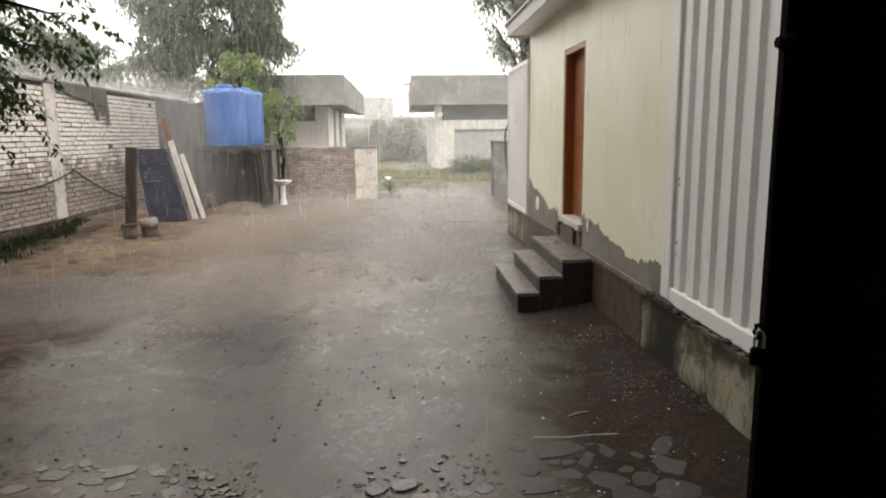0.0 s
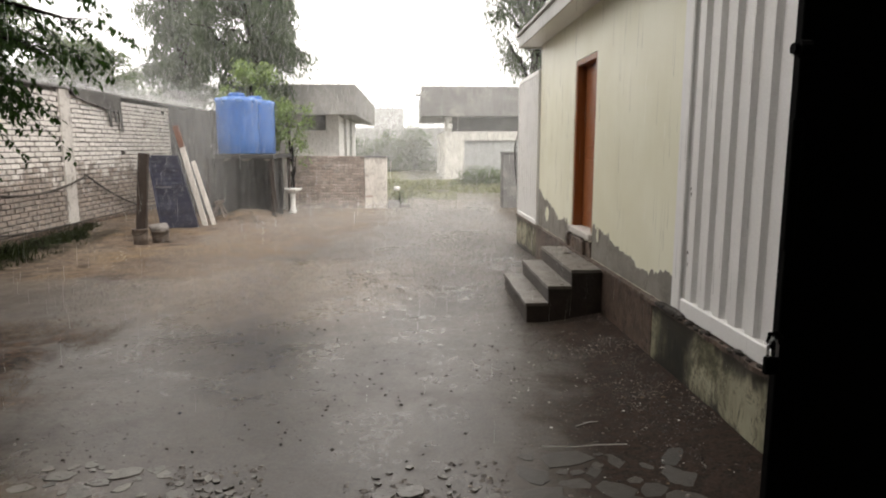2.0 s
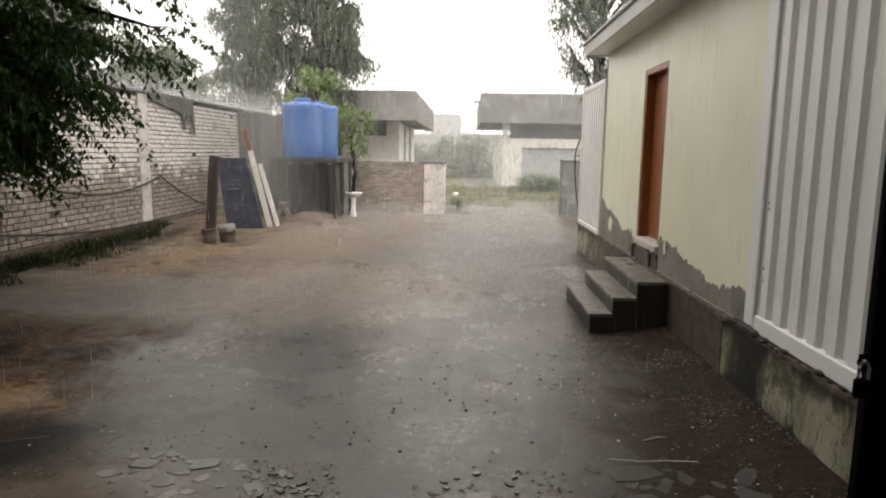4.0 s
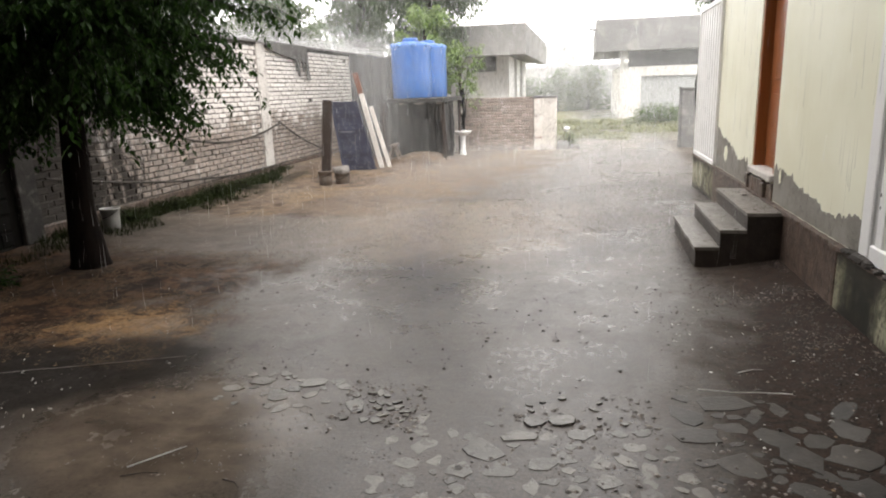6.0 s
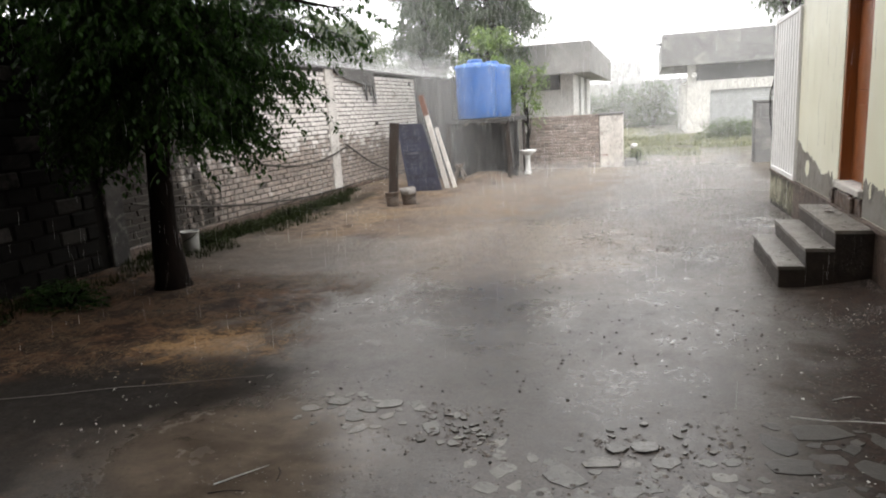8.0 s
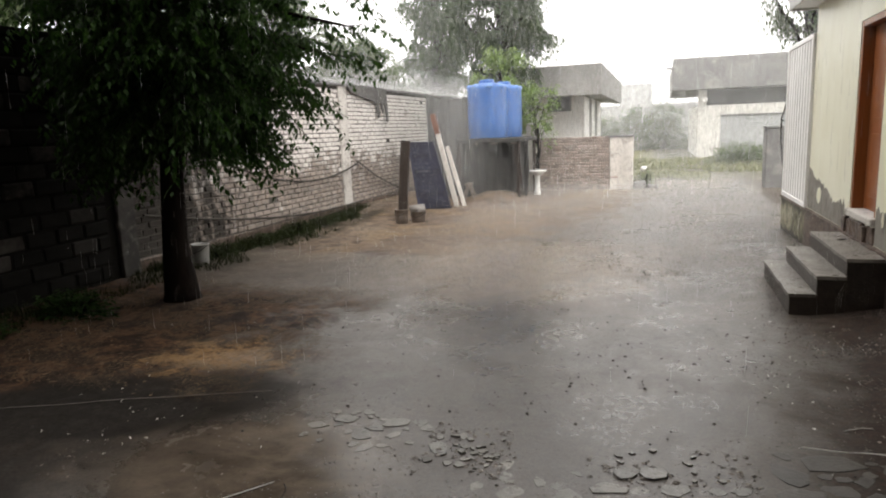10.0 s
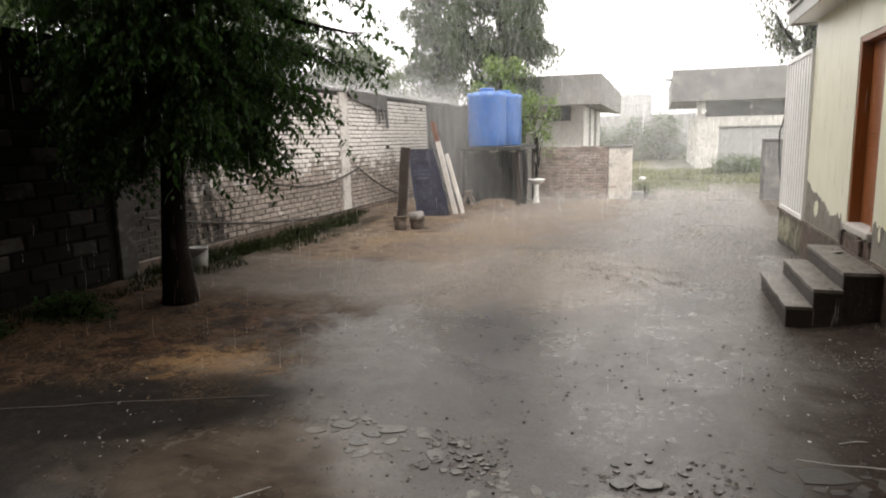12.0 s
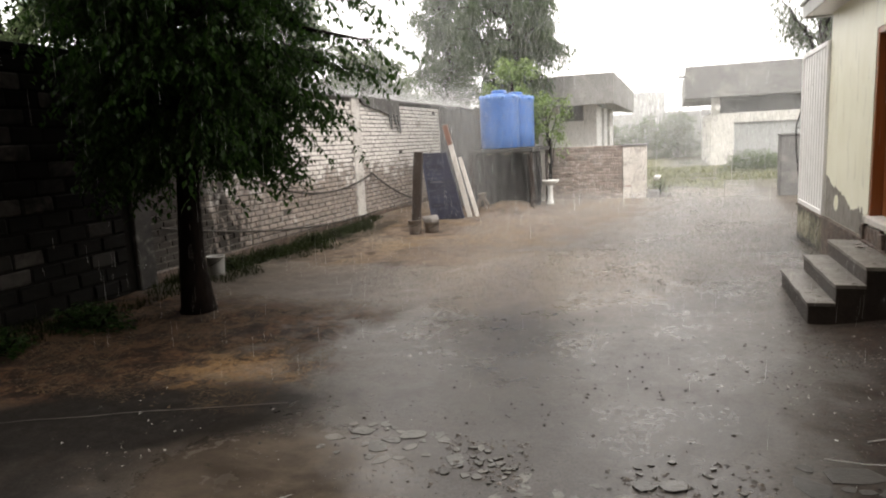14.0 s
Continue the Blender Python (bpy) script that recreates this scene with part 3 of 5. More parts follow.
D0, D1, DZ0, DZ1 = 6.72, 7.70, 0.88, 2.95
for x1, y0, y1, z0, z1 in ((WX + 0.23, 4.24, D0, 0.6, 3.47), (WX + 0.23, D1, 9.98, 0.6, 3.47), (WX + 0.23, D0, D1, DZ1, 3.47), (WX + 0.23, D0, D1, 0.6, 0.8)):
    wpart("wall_section", box(WX, x1, y0, y1, z0, z1), PLASTER, building)
for y0, y1 in ((9.75, 9.98), (4.24, 4.4)):
    wpart("wall_section", box(WX + 0.23, 6.0, y0, y1, 0.6, 3.47), PLASTER, building)


def peeled(y0, y1, tops, seed):
    """A ragged sheet of bare cement, its upper edge torn."""
    rnd = random.Random(seed)
    top, bottom = [], 0.61
    k = int((y1 - y0) / 0.035)
    for i in range(k + 1):
        y = y0 + (y1 - y0) * i / k
        f = (y - y0) / (y1 - y0) * (len(tops) - 1)
        a = min(int(f), len(tops) - 2)
        h = tops[a] + (tops[a + 1] - tops[a]) * (f - a)
        h += 0.05 * noise.noise((y * 5, seed, 0)) + 0.045 * noise.noise((y * 14, seed, 2)) + rnd.uniform(-0.022, 0.022)
        if noise.noise((y * 9, seed, 7)) > 0.38:
            h += 0.06
        top.append((y, max(0.66, h)))
    return prism([(y0, bottom)] + top + [(y1, bottom)], "x", WX - 0.004, WX + 0.01)


wpart("bare_cement", peeled(4.3, D0 - 0.03, [0.9, 0.82, 0.78, 0.83, 0.86, 0.9, 0.97, 0.98], 3), CEMENT, building, "dark bare cement where the paint has peeled")
wpart("bare_cement", peeled(D1 + 0.05, 9.95, [0.82, 0.9, 0.86, 1.0, 1.04, 1.08, 1.24], 8), CEMENT, building)
wpart("flake", prism([(6.42, 0.84), (6.47, 0.82), (6.5, 0.9), (6.47, 0.98), (6.43, 0.95)], "x", WX - 0.007, WX + 0.004), PLASTER, building)
wpart("flake", prism([(9.15, 0.8), (9.28, 0.74), (9.4, 0.83), (9.34, 0.95), (9.2, 0.98), (9.12, 0.9)], "x", WX - 0.007, WX + 0.004), PLASTER, building)

plinth = thing("plinth", "stained cement plinth with moss under the walls", "plinth", (WX, 7, 0), kind="structure")
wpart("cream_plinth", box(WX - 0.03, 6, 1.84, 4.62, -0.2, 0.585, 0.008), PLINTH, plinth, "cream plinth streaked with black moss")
wpart("dark_plinth", box(WX - 0.035, 6, 4.62, 9.98, -0.2, 0.575, 0.01), WET_CEMENT, plinth, "dark wet bare cement")
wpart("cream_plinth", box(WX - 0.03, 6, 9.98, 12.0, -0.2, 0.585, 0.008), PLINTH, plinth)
ledge = box(WX - 0.06, WX + 0.02, 1.84, 12.0, 0.567, 0.602)
bmesh.ops.subdivide_edges(ledge, edges=[e for e in ledge.edges if abs((e.verts[0].co - e.verts[1].co).y) > 1], cuts=120)
for v in ledge.verts:
    v.co.x += 0.018 * noise.noise(v.co * 5) + 0.012 * noise.noise(v.co * 17)
    v.co.z += 0.008 * noise.noise(v.co * 9)
wpart("ledge", ledge, WET_CEMENT, plinth, "chipped cement ledge")
moss = bmesh.new()
rnd = random.Random(5)
for i in range(70):
    y = rnd.uniform(1.9, 4.5) if i < 45 else rnd.gauss(4.15, 0.1)
    s = rnd.uniform(0.012, 0.03) if i < 45 else rnd.uniform(0.02, 0.05)
    bmesh.ops.create_icosphere(moss, subdivisions=1, radius=s, matrix=Matrix.LocRotScale((WX - 0.045, y, 0.6 + rnd.uniform(-0.01, 0.02)), None, (0.9, 1.8, 0.7)))
wpart("moss", moss, SOIL, plinth, "black moss along the ledge")

# roof with its overhang
roof = thing("house_roof", "flat roof edge with a pale metal fascia and soffit", "roof", (WX, 7, 3.5), kind="structure")
wpart("soffit", box(1.40, 6.0, 1.84, 10.12, 3.47, 3.5), WHITE_METAL, roof)
wpart("fascia", box(1.375, 1.4, 1.84, 10.14, 3.44, 3.62, 0.004), ROOF_SHEET, roof)
wpart("fascia", box(1.4, 6.0, 10.12, 10.145, 3.44, 3.62, 0.004), ROOF_SHEET, roof)
wpart("roof_sheet", box(1.34, 6.1, 1.84, 10.2, 3.62, 3.66, 0.006), ROOF_SHEET, roof)

# door
door = thing("door_1", "red-brown wooden door, closed, set back in the wall", "door", (WX, 7.2, DZ0), kind="structure")
frame_bm = box(WX + 0.006, WX + 0.2, D0, D0 + 0.07, DZ0, DZ1, 0.006)
add_box(frame_bm, WX + 0.006, WX + 0.2, D1 - 0.07, D1, DZ0, DZ1, 0.006)
add_box(frame_bm, WX + 0.006, WX + 0.2, D0 + 0.07, D1 - 0.07, DZ1 - 0.07, DZ1, 0.006)
wpart("door_frame", frame_bm, DOOR_WOOD, door)
leaf_bm = box(WX + 0.12, WX + 0.165, D0 + 0.073, D1 - 0.073, DZ0 + 0.01, DZ1 - 0.073)
for z0, z1 in ((0.15, 0.85), (1.0, 1.9)):
    add_box(leaf_bm, WX + 0.108, WX + 0.125, D0 + 0.2, D1 - 0.2, DZ0 + z0, DZ0 + z1, 0.01)
wpart("door_leaf", leaf_bm, DOOR_WOOD, door)
handle_bm = box(WX + 0.112, WX + 0.12, D0 + 0.095, D0 + 0.135, DZ0 + 0.92, DZ0 + 1.14, 0.003)
add_tube(handle_bm, [(WX + 0.115, D0 + 0.115, DZ0 + 1.05), (WX + 0.07, D0 + 0.115, DZ0 + 1.05), (WX + 0.065, D0 + 0.13, DZ0 + 1.05), (WX + 0.065, D0 + 0.24, DZ0 + 1.05)], 0.009)
wpart("handle", handle_bm, BLACK_METAL, door, "dark metal lever handle")
wpart("door_sill", box(WX - 0.05, WX + 0.2, D0 - 0.03, D1 + 0.03, 0.8, DZ0, 0.012, 0.004), PILASTER, door, "chipped pale cement sill")

# broken brickwork under the sill
rnd = random.Random(15)
y = D0 - 0.02
while y < D1:
    w = rnd.uniform(0.09, 0.24)
    bm = box(WX - 0.02 - 0.035 * rnd.random(), WX + 0.02, y, y + w, 0.57, 0.76 + 0.03 * rnd.random(), 0.012)
    bmesh.ops.subdivide_edges(bm, edges=bm.edges[:], cuts=2, use_grid_fill=True)
    for v in bm.verts:
        v.co += 0.016 * noise.noise_vector(v.co * 11)
    wpart("broken_brick", bm, WET_CEMENT, door)
    y += w * 0.97
for x, y, r in ((1.6, 7.42, 0.024), (1.55, 7.2, 0.032), (1.62, 7.1, 0.02), (1.56, 7.62, 0.018)):
    bm = bmesh.new()
    bmesh.ops.create_icosphere(bm, subdivisions=2, radius=r, matrix=Matrix.Translation((x, y, 0.587 + r * 0.3)) @ Matrix.Diagonal((1.5, 1, 0.4, 1)))
    for v in bm.verts:
        v.co += 0.014 * noise.noise_vector(v.co * 25)
    tagged(part("rubble_piece", bm, PILASTER), "broken piece of white plaster on the top step", "rubble", "plaster rubble on the step")

# steps
steps = thing("entrance_steps", "three wet worn cement steps below the door", "steps", (1.3, 6.9, 0))
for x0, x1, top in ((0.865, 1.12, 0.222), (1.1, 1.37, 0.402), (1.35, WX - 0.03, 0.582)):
    # riser block in a darker tone than the tread on it
    wpart("riser_block", box(x0 + 0.012, x1, 6.105, 7.775, -0.1, top - 0.032, 0.006), STEP_BLOCK, steps, "dark cement block")
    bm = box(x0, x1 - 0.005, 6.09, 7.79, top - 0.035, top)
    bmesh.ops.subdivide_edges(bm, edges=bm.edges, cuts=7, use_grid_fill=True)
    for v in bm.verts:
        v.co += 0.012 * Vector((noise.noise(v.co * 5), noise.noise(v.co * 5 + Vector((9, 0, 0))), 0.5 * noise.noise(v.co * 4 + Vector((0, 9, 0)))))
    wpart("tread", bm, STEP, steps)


# ---- white corrugated metal panels ----
def corrugated(y0, y1, z0, z1, x, pitch, depth):
    """Trapezoid sheet with upright ribs."""
    bm = bmesh.new()
    cut = []
    y = y0
    while y < y1 - 1e-6:
        for f, d in ((0.0, 0), (0.44, 0), (0.56, 1), (0.9, 1), (1.0, 0)):
            if f < 1.0 and y + f * pitch < y1:
                cut.append((y + f * pitch, x + d * depth))
        y += pitch
    cut.append((y1, x))
    back_line = [(yy, xx + 0.006) for yy, xx in cut]
    lo = [[bm.verts.new((xx, yy, z)) for yy, xx in cut] for z in (z0, z1)]
    hi = [[bm.verts.new((xx, yy, z)) for yy, xx in back_line] for z in (z0, z1)]
    for k in range(len(cut) - 1):
        bm.faces.new((lo[0][k], lo[0][k + 1], lo[1][k + 1], lo[1][k]))
        bm.faces.new((hi[0][k + 1], hi[0][k], hi[1][k], hi[1][k + 1]))
        bm.faces.new((lo[1][k], lo[1][k + 1], hi[1][k + 1], hi[1][k]))
        bm.faces.new((lo[0][k + 1], lo[0][k], hi[0][k], hi[0][k + 1]))
    return bm


near_panel = thing("corrugated_panel", "white ribbed metal panel with a bottom rail on the plinth", "metal panel", (WX, 3, 0.6), group="white corrugated panels")
wpart("corner_post", box(WX - 0.03, WX + 0.12, 4.07, 4.24, 0.6, 3.45, 0.012), WHITE_METAL, near_panel)
wpart("ribbed_sheet", corrugated(1.84, 4.06, 0.72, 3.45, WX - 0.012, 0.23, 0.036), WHITE_METAL, near_panel)
wpart("bottom_rail", box(WX - 0.028, WX + 0.08, 1.84, 4.06, 0.61, 0.735, 0.008), WHITE_METAL, near_panel)
wpart("backing", box(WX + 0.08, WX + 0.12, 1.84, 4.07, 0.61, 3.46), SHED, near_panel)
for y, z in ((3.99, 1.53), (4.0, 1.57), (3.99, 1.0), (3.995, 1.09)):
    wpart("rust_chip", box(WX - 0.016, WX - 0.008, y, y + 0.007, z, z + 0.022, 0, 0.002), DARK_WOOD, near_panel, "rusty chip in the paint")

far_panel = thing("corrugated_panel", "white ribbed metal panel beyond the cream wall", "metal panel", (WX, 11, 0.6), group="white corrugated panels")
wpart("ribbed_sheet", corrugated(10.06, 11.86, 0.66, 3.04, WX - 0.03, 0.2, 0.03), WHITE_METAL, far_panel)
for y0, y1, z0, z1, nm in ((9.99, 10.06, 0.6, 3.1, "upright"), (11.86, 11.93, 0.6, 3.1, "upright"), (10.06, 11.86, 0.6, 0.67, "bottom_rail"), (10.06, 11.86, 3.03, 3.1, "top_rail")):
    wpart(nm, box(WX - 0.045, WX + 0.04, y0, y1, z0, z1, 0.005), WHITE_METAL, far_panel)
wpart("backing", box(WX + 0.04, WX + 0.08, 9.99, 11.93, 0.6, 3.09), WHITE_METAL, far_panel)

# ---- long boundary wall on the other side ----
LX = -7.5
CORNER = 6.55
brick_wall = thing("wall_west", "whitewashed brick boundary wall, worn to brown clay at the foot", "wall", (LX, 13, 0), kind="structure")
wpart("mortar_core", box(LX - 0.22, LX - 0.014, CORNER, 24.0, 0.25, 3.05), PALE_MORTAR, brick_wall)
wpart("foot", box(LX - 0.3, LX + 0.015, CORNER, 24.0, -0.3, 0.27, 0.02), WET_CEMENT, brick_wall, "dark damp cement foot")
for y in (13.25, 19.6):
    wpart("pilaster", box(LX - 0.1, LX + 0.035, y, y + 0.42, 0.26, 3.06, 0.012, 0.004), PILASTER, brick_wall)
wpart("pilaster", box(LX - 0.1, LX + 0.05, CORNER - 0.32, CORNER + 0.02, 0, 3.1, 0.015, 0.006), DARK_RENDER, brick_wall, "rough grey cement corner pillar")
y = CORNER
while y < 24:
    wpart("coping_stone", box(LX - 0.26, LX + 0.05 + random.uniform(0, 0.03), y, y + 0.78, 3.05, 3.11 + random.uniform(0, 0.02), 0.012, 0.008), CONCRETE, brick_wall)
    y += 0.785
# tar-like felt that hangs down over the wall
hang = thing("roofing_felt", "dark grey torn felt hanging over the wall top", "felt", (LX, 15.0, 3.1))
rnd = random.Random(18)
low = [(13.7 + 0.12 * i, 3.0 - 0.05 * i ** 0.6 - 0.05 * rnd.random()) for i in range(19)]
wpart("torn_edge", prism([(13.6, 3.12), (16.05, 3.12)] + low[::-1], "x", LX + 0.055, LX + 0.085), FELT, hang)
for y, w, l in ((15.25, 0.16, 0.62), (15.55, 0.14, 0.5), (15.8, 0.2, 0.72)):
    wpart("tatter", prism([(y, 2.95), (y + w, 2.97), (y + w * 0.8 + 0.1, 2.95 - l), (y + w * 0.3 + 0.1, 2.9 - l * 0.9)], "x", LX + 0.06, LX + 0.09), FELT, hang)

block_wall = thing("wall_southwest", "dark grey concrete block wall in the tree's shade", "wall", (LX, 3, 0), kind="structure")
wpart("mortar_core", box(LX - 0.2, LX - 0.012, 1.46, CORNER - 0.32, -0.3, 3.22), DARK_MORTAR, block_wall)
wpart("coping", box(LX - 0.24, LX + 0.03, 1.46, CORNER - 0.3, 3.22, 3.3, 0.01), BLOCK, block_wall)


# ---- gate house round the camera ----
gate_house = thing("wall_gatehouse", "unseen walls assumed round the gateway, blocking sky light", "wall", (0, 0, 0), kind="structure")
# walls out of view, assumed round the gateway; they keep the gate leaf dark
wpart("side_wall", box(-5.4, -5.15, -4.5, 1.45, 0, 3.9), SHED, gate_house)
wpart("side_wall", box(2.2, 2.4, -4.5, 1.2, 0, 3.9), SHED, gate_house)
wpart("back_wall", box(-5.4, 2.4, -4.7, -4.5, 0, 3.9), SHED, gate_house)
wpart("lintel", box(-5.4, 2.4, 1.2, 1.45, 3.62, 3.9), SHED, gate_house)
# storey and flanking walls added out of view to darken the near yard
wpart("upper_storey", box(-14, 10.0, -9.0, 1.45, 4.05, 11.0, 0.02), SHED, gate_house)
wpart("side_wall", box(-9.5, -5.4, 1.2, 1.45, 0, 4.05), SHED, gate_house)
wpart("side_wall", box(2.76, 7.0, 1.2, 1.45, 0, 4.05), SHED, gate_house)
# ceiling added out of view to keep sky light off the near ground
tagged(part("ceiling", box(-5.6, 2.6, -4.8, 1.5, 3.9, 4.05), SHED), "unseen flat ceiling assumed over the gateway, blocking sky light", "ceiling", kind="structure")
tagged(part("floor", box(-5.15, 2.2, -4.5, 1.3, -0.1, 0.03, 0.01), FLOOR), "dark cement floor of the gateway", "floor", kind="structure")
tagged(part("threshold", box(-5.15, 1.7, 1.3, 1.36, -0.1, 0.04, 0.012), RUST_WOOD), "dull red edge strip of the gateway floor", "threshold", kind="structure")

gate = thing("metal_gate", "black iron gate leaf standing open with a padlock", "gate", (1.2, 1.8, 0))
wpart("leaf", box(1.172, 2.75, 1.78, 1.83, 0.0, 3.6, 0.004), BLACK_METAL, gate)
wpart("edge_plate", box(1.158, 1.2, 1.765, 1.78, 1.47, 2.0, 0.004), BLACK_METAL, gate)
knob = tube([(1.155, 1.775, 2.27), (1.2, 1.775, 2.27)], 0.035, 12)
add_tube(knob, [(1.135, 1.775, 2.27), (1.158, 1.775, 2.27)], 0.022, 12)
wpart("bolt", knob, BLACK_METAL, gate)
wpart("hasp", tube([(1.185, 1.77, 1.10), (1.15, 1.76, 1.13), (1.125, 1.76, 1.125), (1.12, 1.76, 1.095), (1.135, 1.76, 1.07), (1.18, 1.77, 1.06)], 0.011, 8), BLACK_METAL, gate)
padlock = thing("padlock", "old steel padlock hanging from the gate's hasp", "padlock", (1.13, 1.745, 1.0))
wpart("body", box(1.098, 1.166, 1.73, 1.757, 0.955, 1.032, 0.006), BLACK_METAL, padlock)
wpart("shackle", tube([(1.112, 1.743, 1.03), (1.112, 1.743, 1.08), (1.12, 1.743, 1.1), (1.132, 1.743, 1.108), (1.144, 1.743, 1.1), (1.152, 1.743, 1.08), (1.152, 1.743, 1.03)], 0.0065, 8), STEEL, padlock, "bright steel shackle")

# ---- cross wall and gate piers ----
CY = 19.7
cross = thing("wall_north", "low weathered red brick wall beside the inner gate", "wall", (-3, CY, 0), kind="structure")
wpart("mortar_core", box(-7.3, -1.8, CY + 0.014, CY + 0.22, -0.2, 1.56), MORTAR, cross)
pier = thing("gate_pier", "pale rendered gate pier at the end of the brick wall", "pier", (-1.45, CY, 0), group="gate piers")
wpart("shaft", box(-1.79, -1.12, CY - 0.05, CY + 0.35, -0.3, 1.55, 0.02, 0.008), PILASTER, pier)
wpart("cap", box(-1.82, -1.09, CY - 0.08, CY + 0.38, 1.55, 1.6, 0.01), CONCRETE, pier)
wpart("exposed_brick", box(-1.78, -1.55, CY - 0.058, CY, 0.33, 0.4, 0.008), RED_BRICK, pier, "a brick showing through the render")
pier_2 = thing("gate_pier", "grey weathered gate pier near the white panel", "pier", (2.75, CY, 0), group="gate piers")
wpart("shaft", box(2.45, 3.1, CY - 0.1, CY + 0.4, -0.3, 1.66, 0.03, 0.012), CONCRETE, pier_2)
wpart("cap", box(2.42, 3.14, CY - 0.13, CY + 0.43, 1.66, 1.72, 0.012), CONCRETE, pier_2)
rod = thing("bent_rod", "dark bent iron rod standing beside the pier", "rod", (2.9, 19.3, 0))
wpart("rod", tube([(2.98, 19.25, -0.05), (2.86, 19.25, 0.6), (2.78, 19.25, 1.3), (2.76, 19.25, 1.9), (2.88, 19.25, 2.35), (3.02, 19.25, 2.62)], 0.022, 8), BLACK_METAL, rod)
wpart("crossbar", tube([(2.74, 19.25, 1.85), (3.05, 19.25, 1.85)], 0.018, 8), BLACK_METAL, rod)

# ---- far buildings ----
hall = thing("garage_hall", "flat-roofed concrete hall with a grey roller shutter", "building", (6, 38, 0))
wpart("wall", box(1.5, 2.6, 36.6, 37.0, -0.2, 2.7), PALE_WALL, hall)
wpart("wall", box(2.6, 9.0, 36.6, 37.0, 2.2, 2.7), PALE_WALL, hall)
wpart("wall", box(9.0, 16, 36.6, 37.0, -0.2, 2.7), PALE_WALL, hall)
wpart("wall", box(1.5, 1.8, 37.0, 48, -0.2, 2.7), PALE_WALL, hall)
# dark band with the recess's deep shadow put into its colour
wpart("clerestory", box(1.6, 16, 37.0, 37.2, 2.7, 3.5), SHADE_WALL, hall, "dark shaded band under the roof")
wpart("pillar", box(1.5, 1.9, 36.55, 36.95, 2.7, 3.5), PALE_WALL, hall)
wpart("parapet", box(0.2, 16, 36.0, 36.4, 3.5, 5.09, 0.02), CONCRETE, hall, "grey stained concrete parapet")
wpart("roof", box(0.2, 16, 36.4, 48, 3.5, 4.9), CONCRETE, hall)
roller = wpart("roller_shutter", box(2.6, 9.0, 36.8, 36.84, 0, 2.2), SHUTTER, hall)
for k in range(19):
    under(part("shutter_slat", box(2.6, 9.0, 36.75, 36.8, 0.115 * k, 0.115 * k + 0.11, 0.02), SHUTTER), hall).parent = roller

lamp = tube([(1.8, 36.56, 3.05), (1.8, 36.3, 3.0)], [0.09, 0.14], 10)
wpart("wall_lamp", lamp, WHITE_METAL, hall)
wpart("bracket", tube([(0.2, 35.98, 4.6), (-0.15, 35.9, 4.62)], 0.04, 6), BLACK_METAL, hall)

lodge = thing("gate_lodge", "flat-roofed lodge with a deep grey concrete fascia", "building", (-6, 28, 0))
wpart("parapet", box(-5.6, -2.22, 22.0, 22.4, 2.93, 3.93, 0.015), LODGE_CONCRETE, lodge, "grey stained concrete fascia")
wpart("parapet", box(-2.62, -2.22, 22.4, 34, 2.93, 3.93, 0.015), LODGE_CONCRETE, lodge)
wpart("roof", box(-5.6, -2.62, 22.4, 34, 3.0, 3.75), LODGE_CONCRETE, lodge)
wpart("wall", box(-5.6, -4.3, 23.5, 23.8, -0.2, 2.93), LODGE_WALL, lodge)
wpart("wall", box(-4.3, -2.95, 23.5, 23.8, -0.2, 2.45), LODGE_WALL, lodge)
wpart("pillar", box(-3.4, -2.95, 23.45, 23.8, 2.45, 3.0), LODGE_WALL, lodge)
wpart("dark_opening", box(-4.3, -3.4, 23.75, 23.9, 2.45, 3.0), SHADE_WALL, lodge, "dark opening under the roof")
for y0, y1 in ((23.8, 25.3), (26.3, 27.6), (28.8, 30.5)):
    wpart("wall", box(-3.2, -2.95, y0, y1, -0.2, 2.95), LODGE_WALL, lodge)
for y0, y1 in ((25.3, 26.3), (27.6, 28.8)):
    wpart("window", box(-3.1, -3.05, y0, y1, 0.9, 2.95), SHADE_WALL, lodge)
    wpart("wall", box(-3.2, -2.95, y0, y1, -0.2, 0.9), LODGE_WALL, lodge)

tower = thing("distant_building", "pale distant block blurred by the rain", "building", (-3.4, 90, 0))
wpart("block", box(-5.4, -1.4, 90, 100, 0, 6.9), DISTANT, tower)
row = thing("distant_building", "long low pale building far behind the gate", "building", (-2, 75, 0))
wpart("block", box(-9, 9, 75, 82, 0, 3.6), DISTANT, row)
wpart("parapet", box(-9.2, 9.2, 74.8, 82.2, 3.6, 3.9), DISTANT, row)


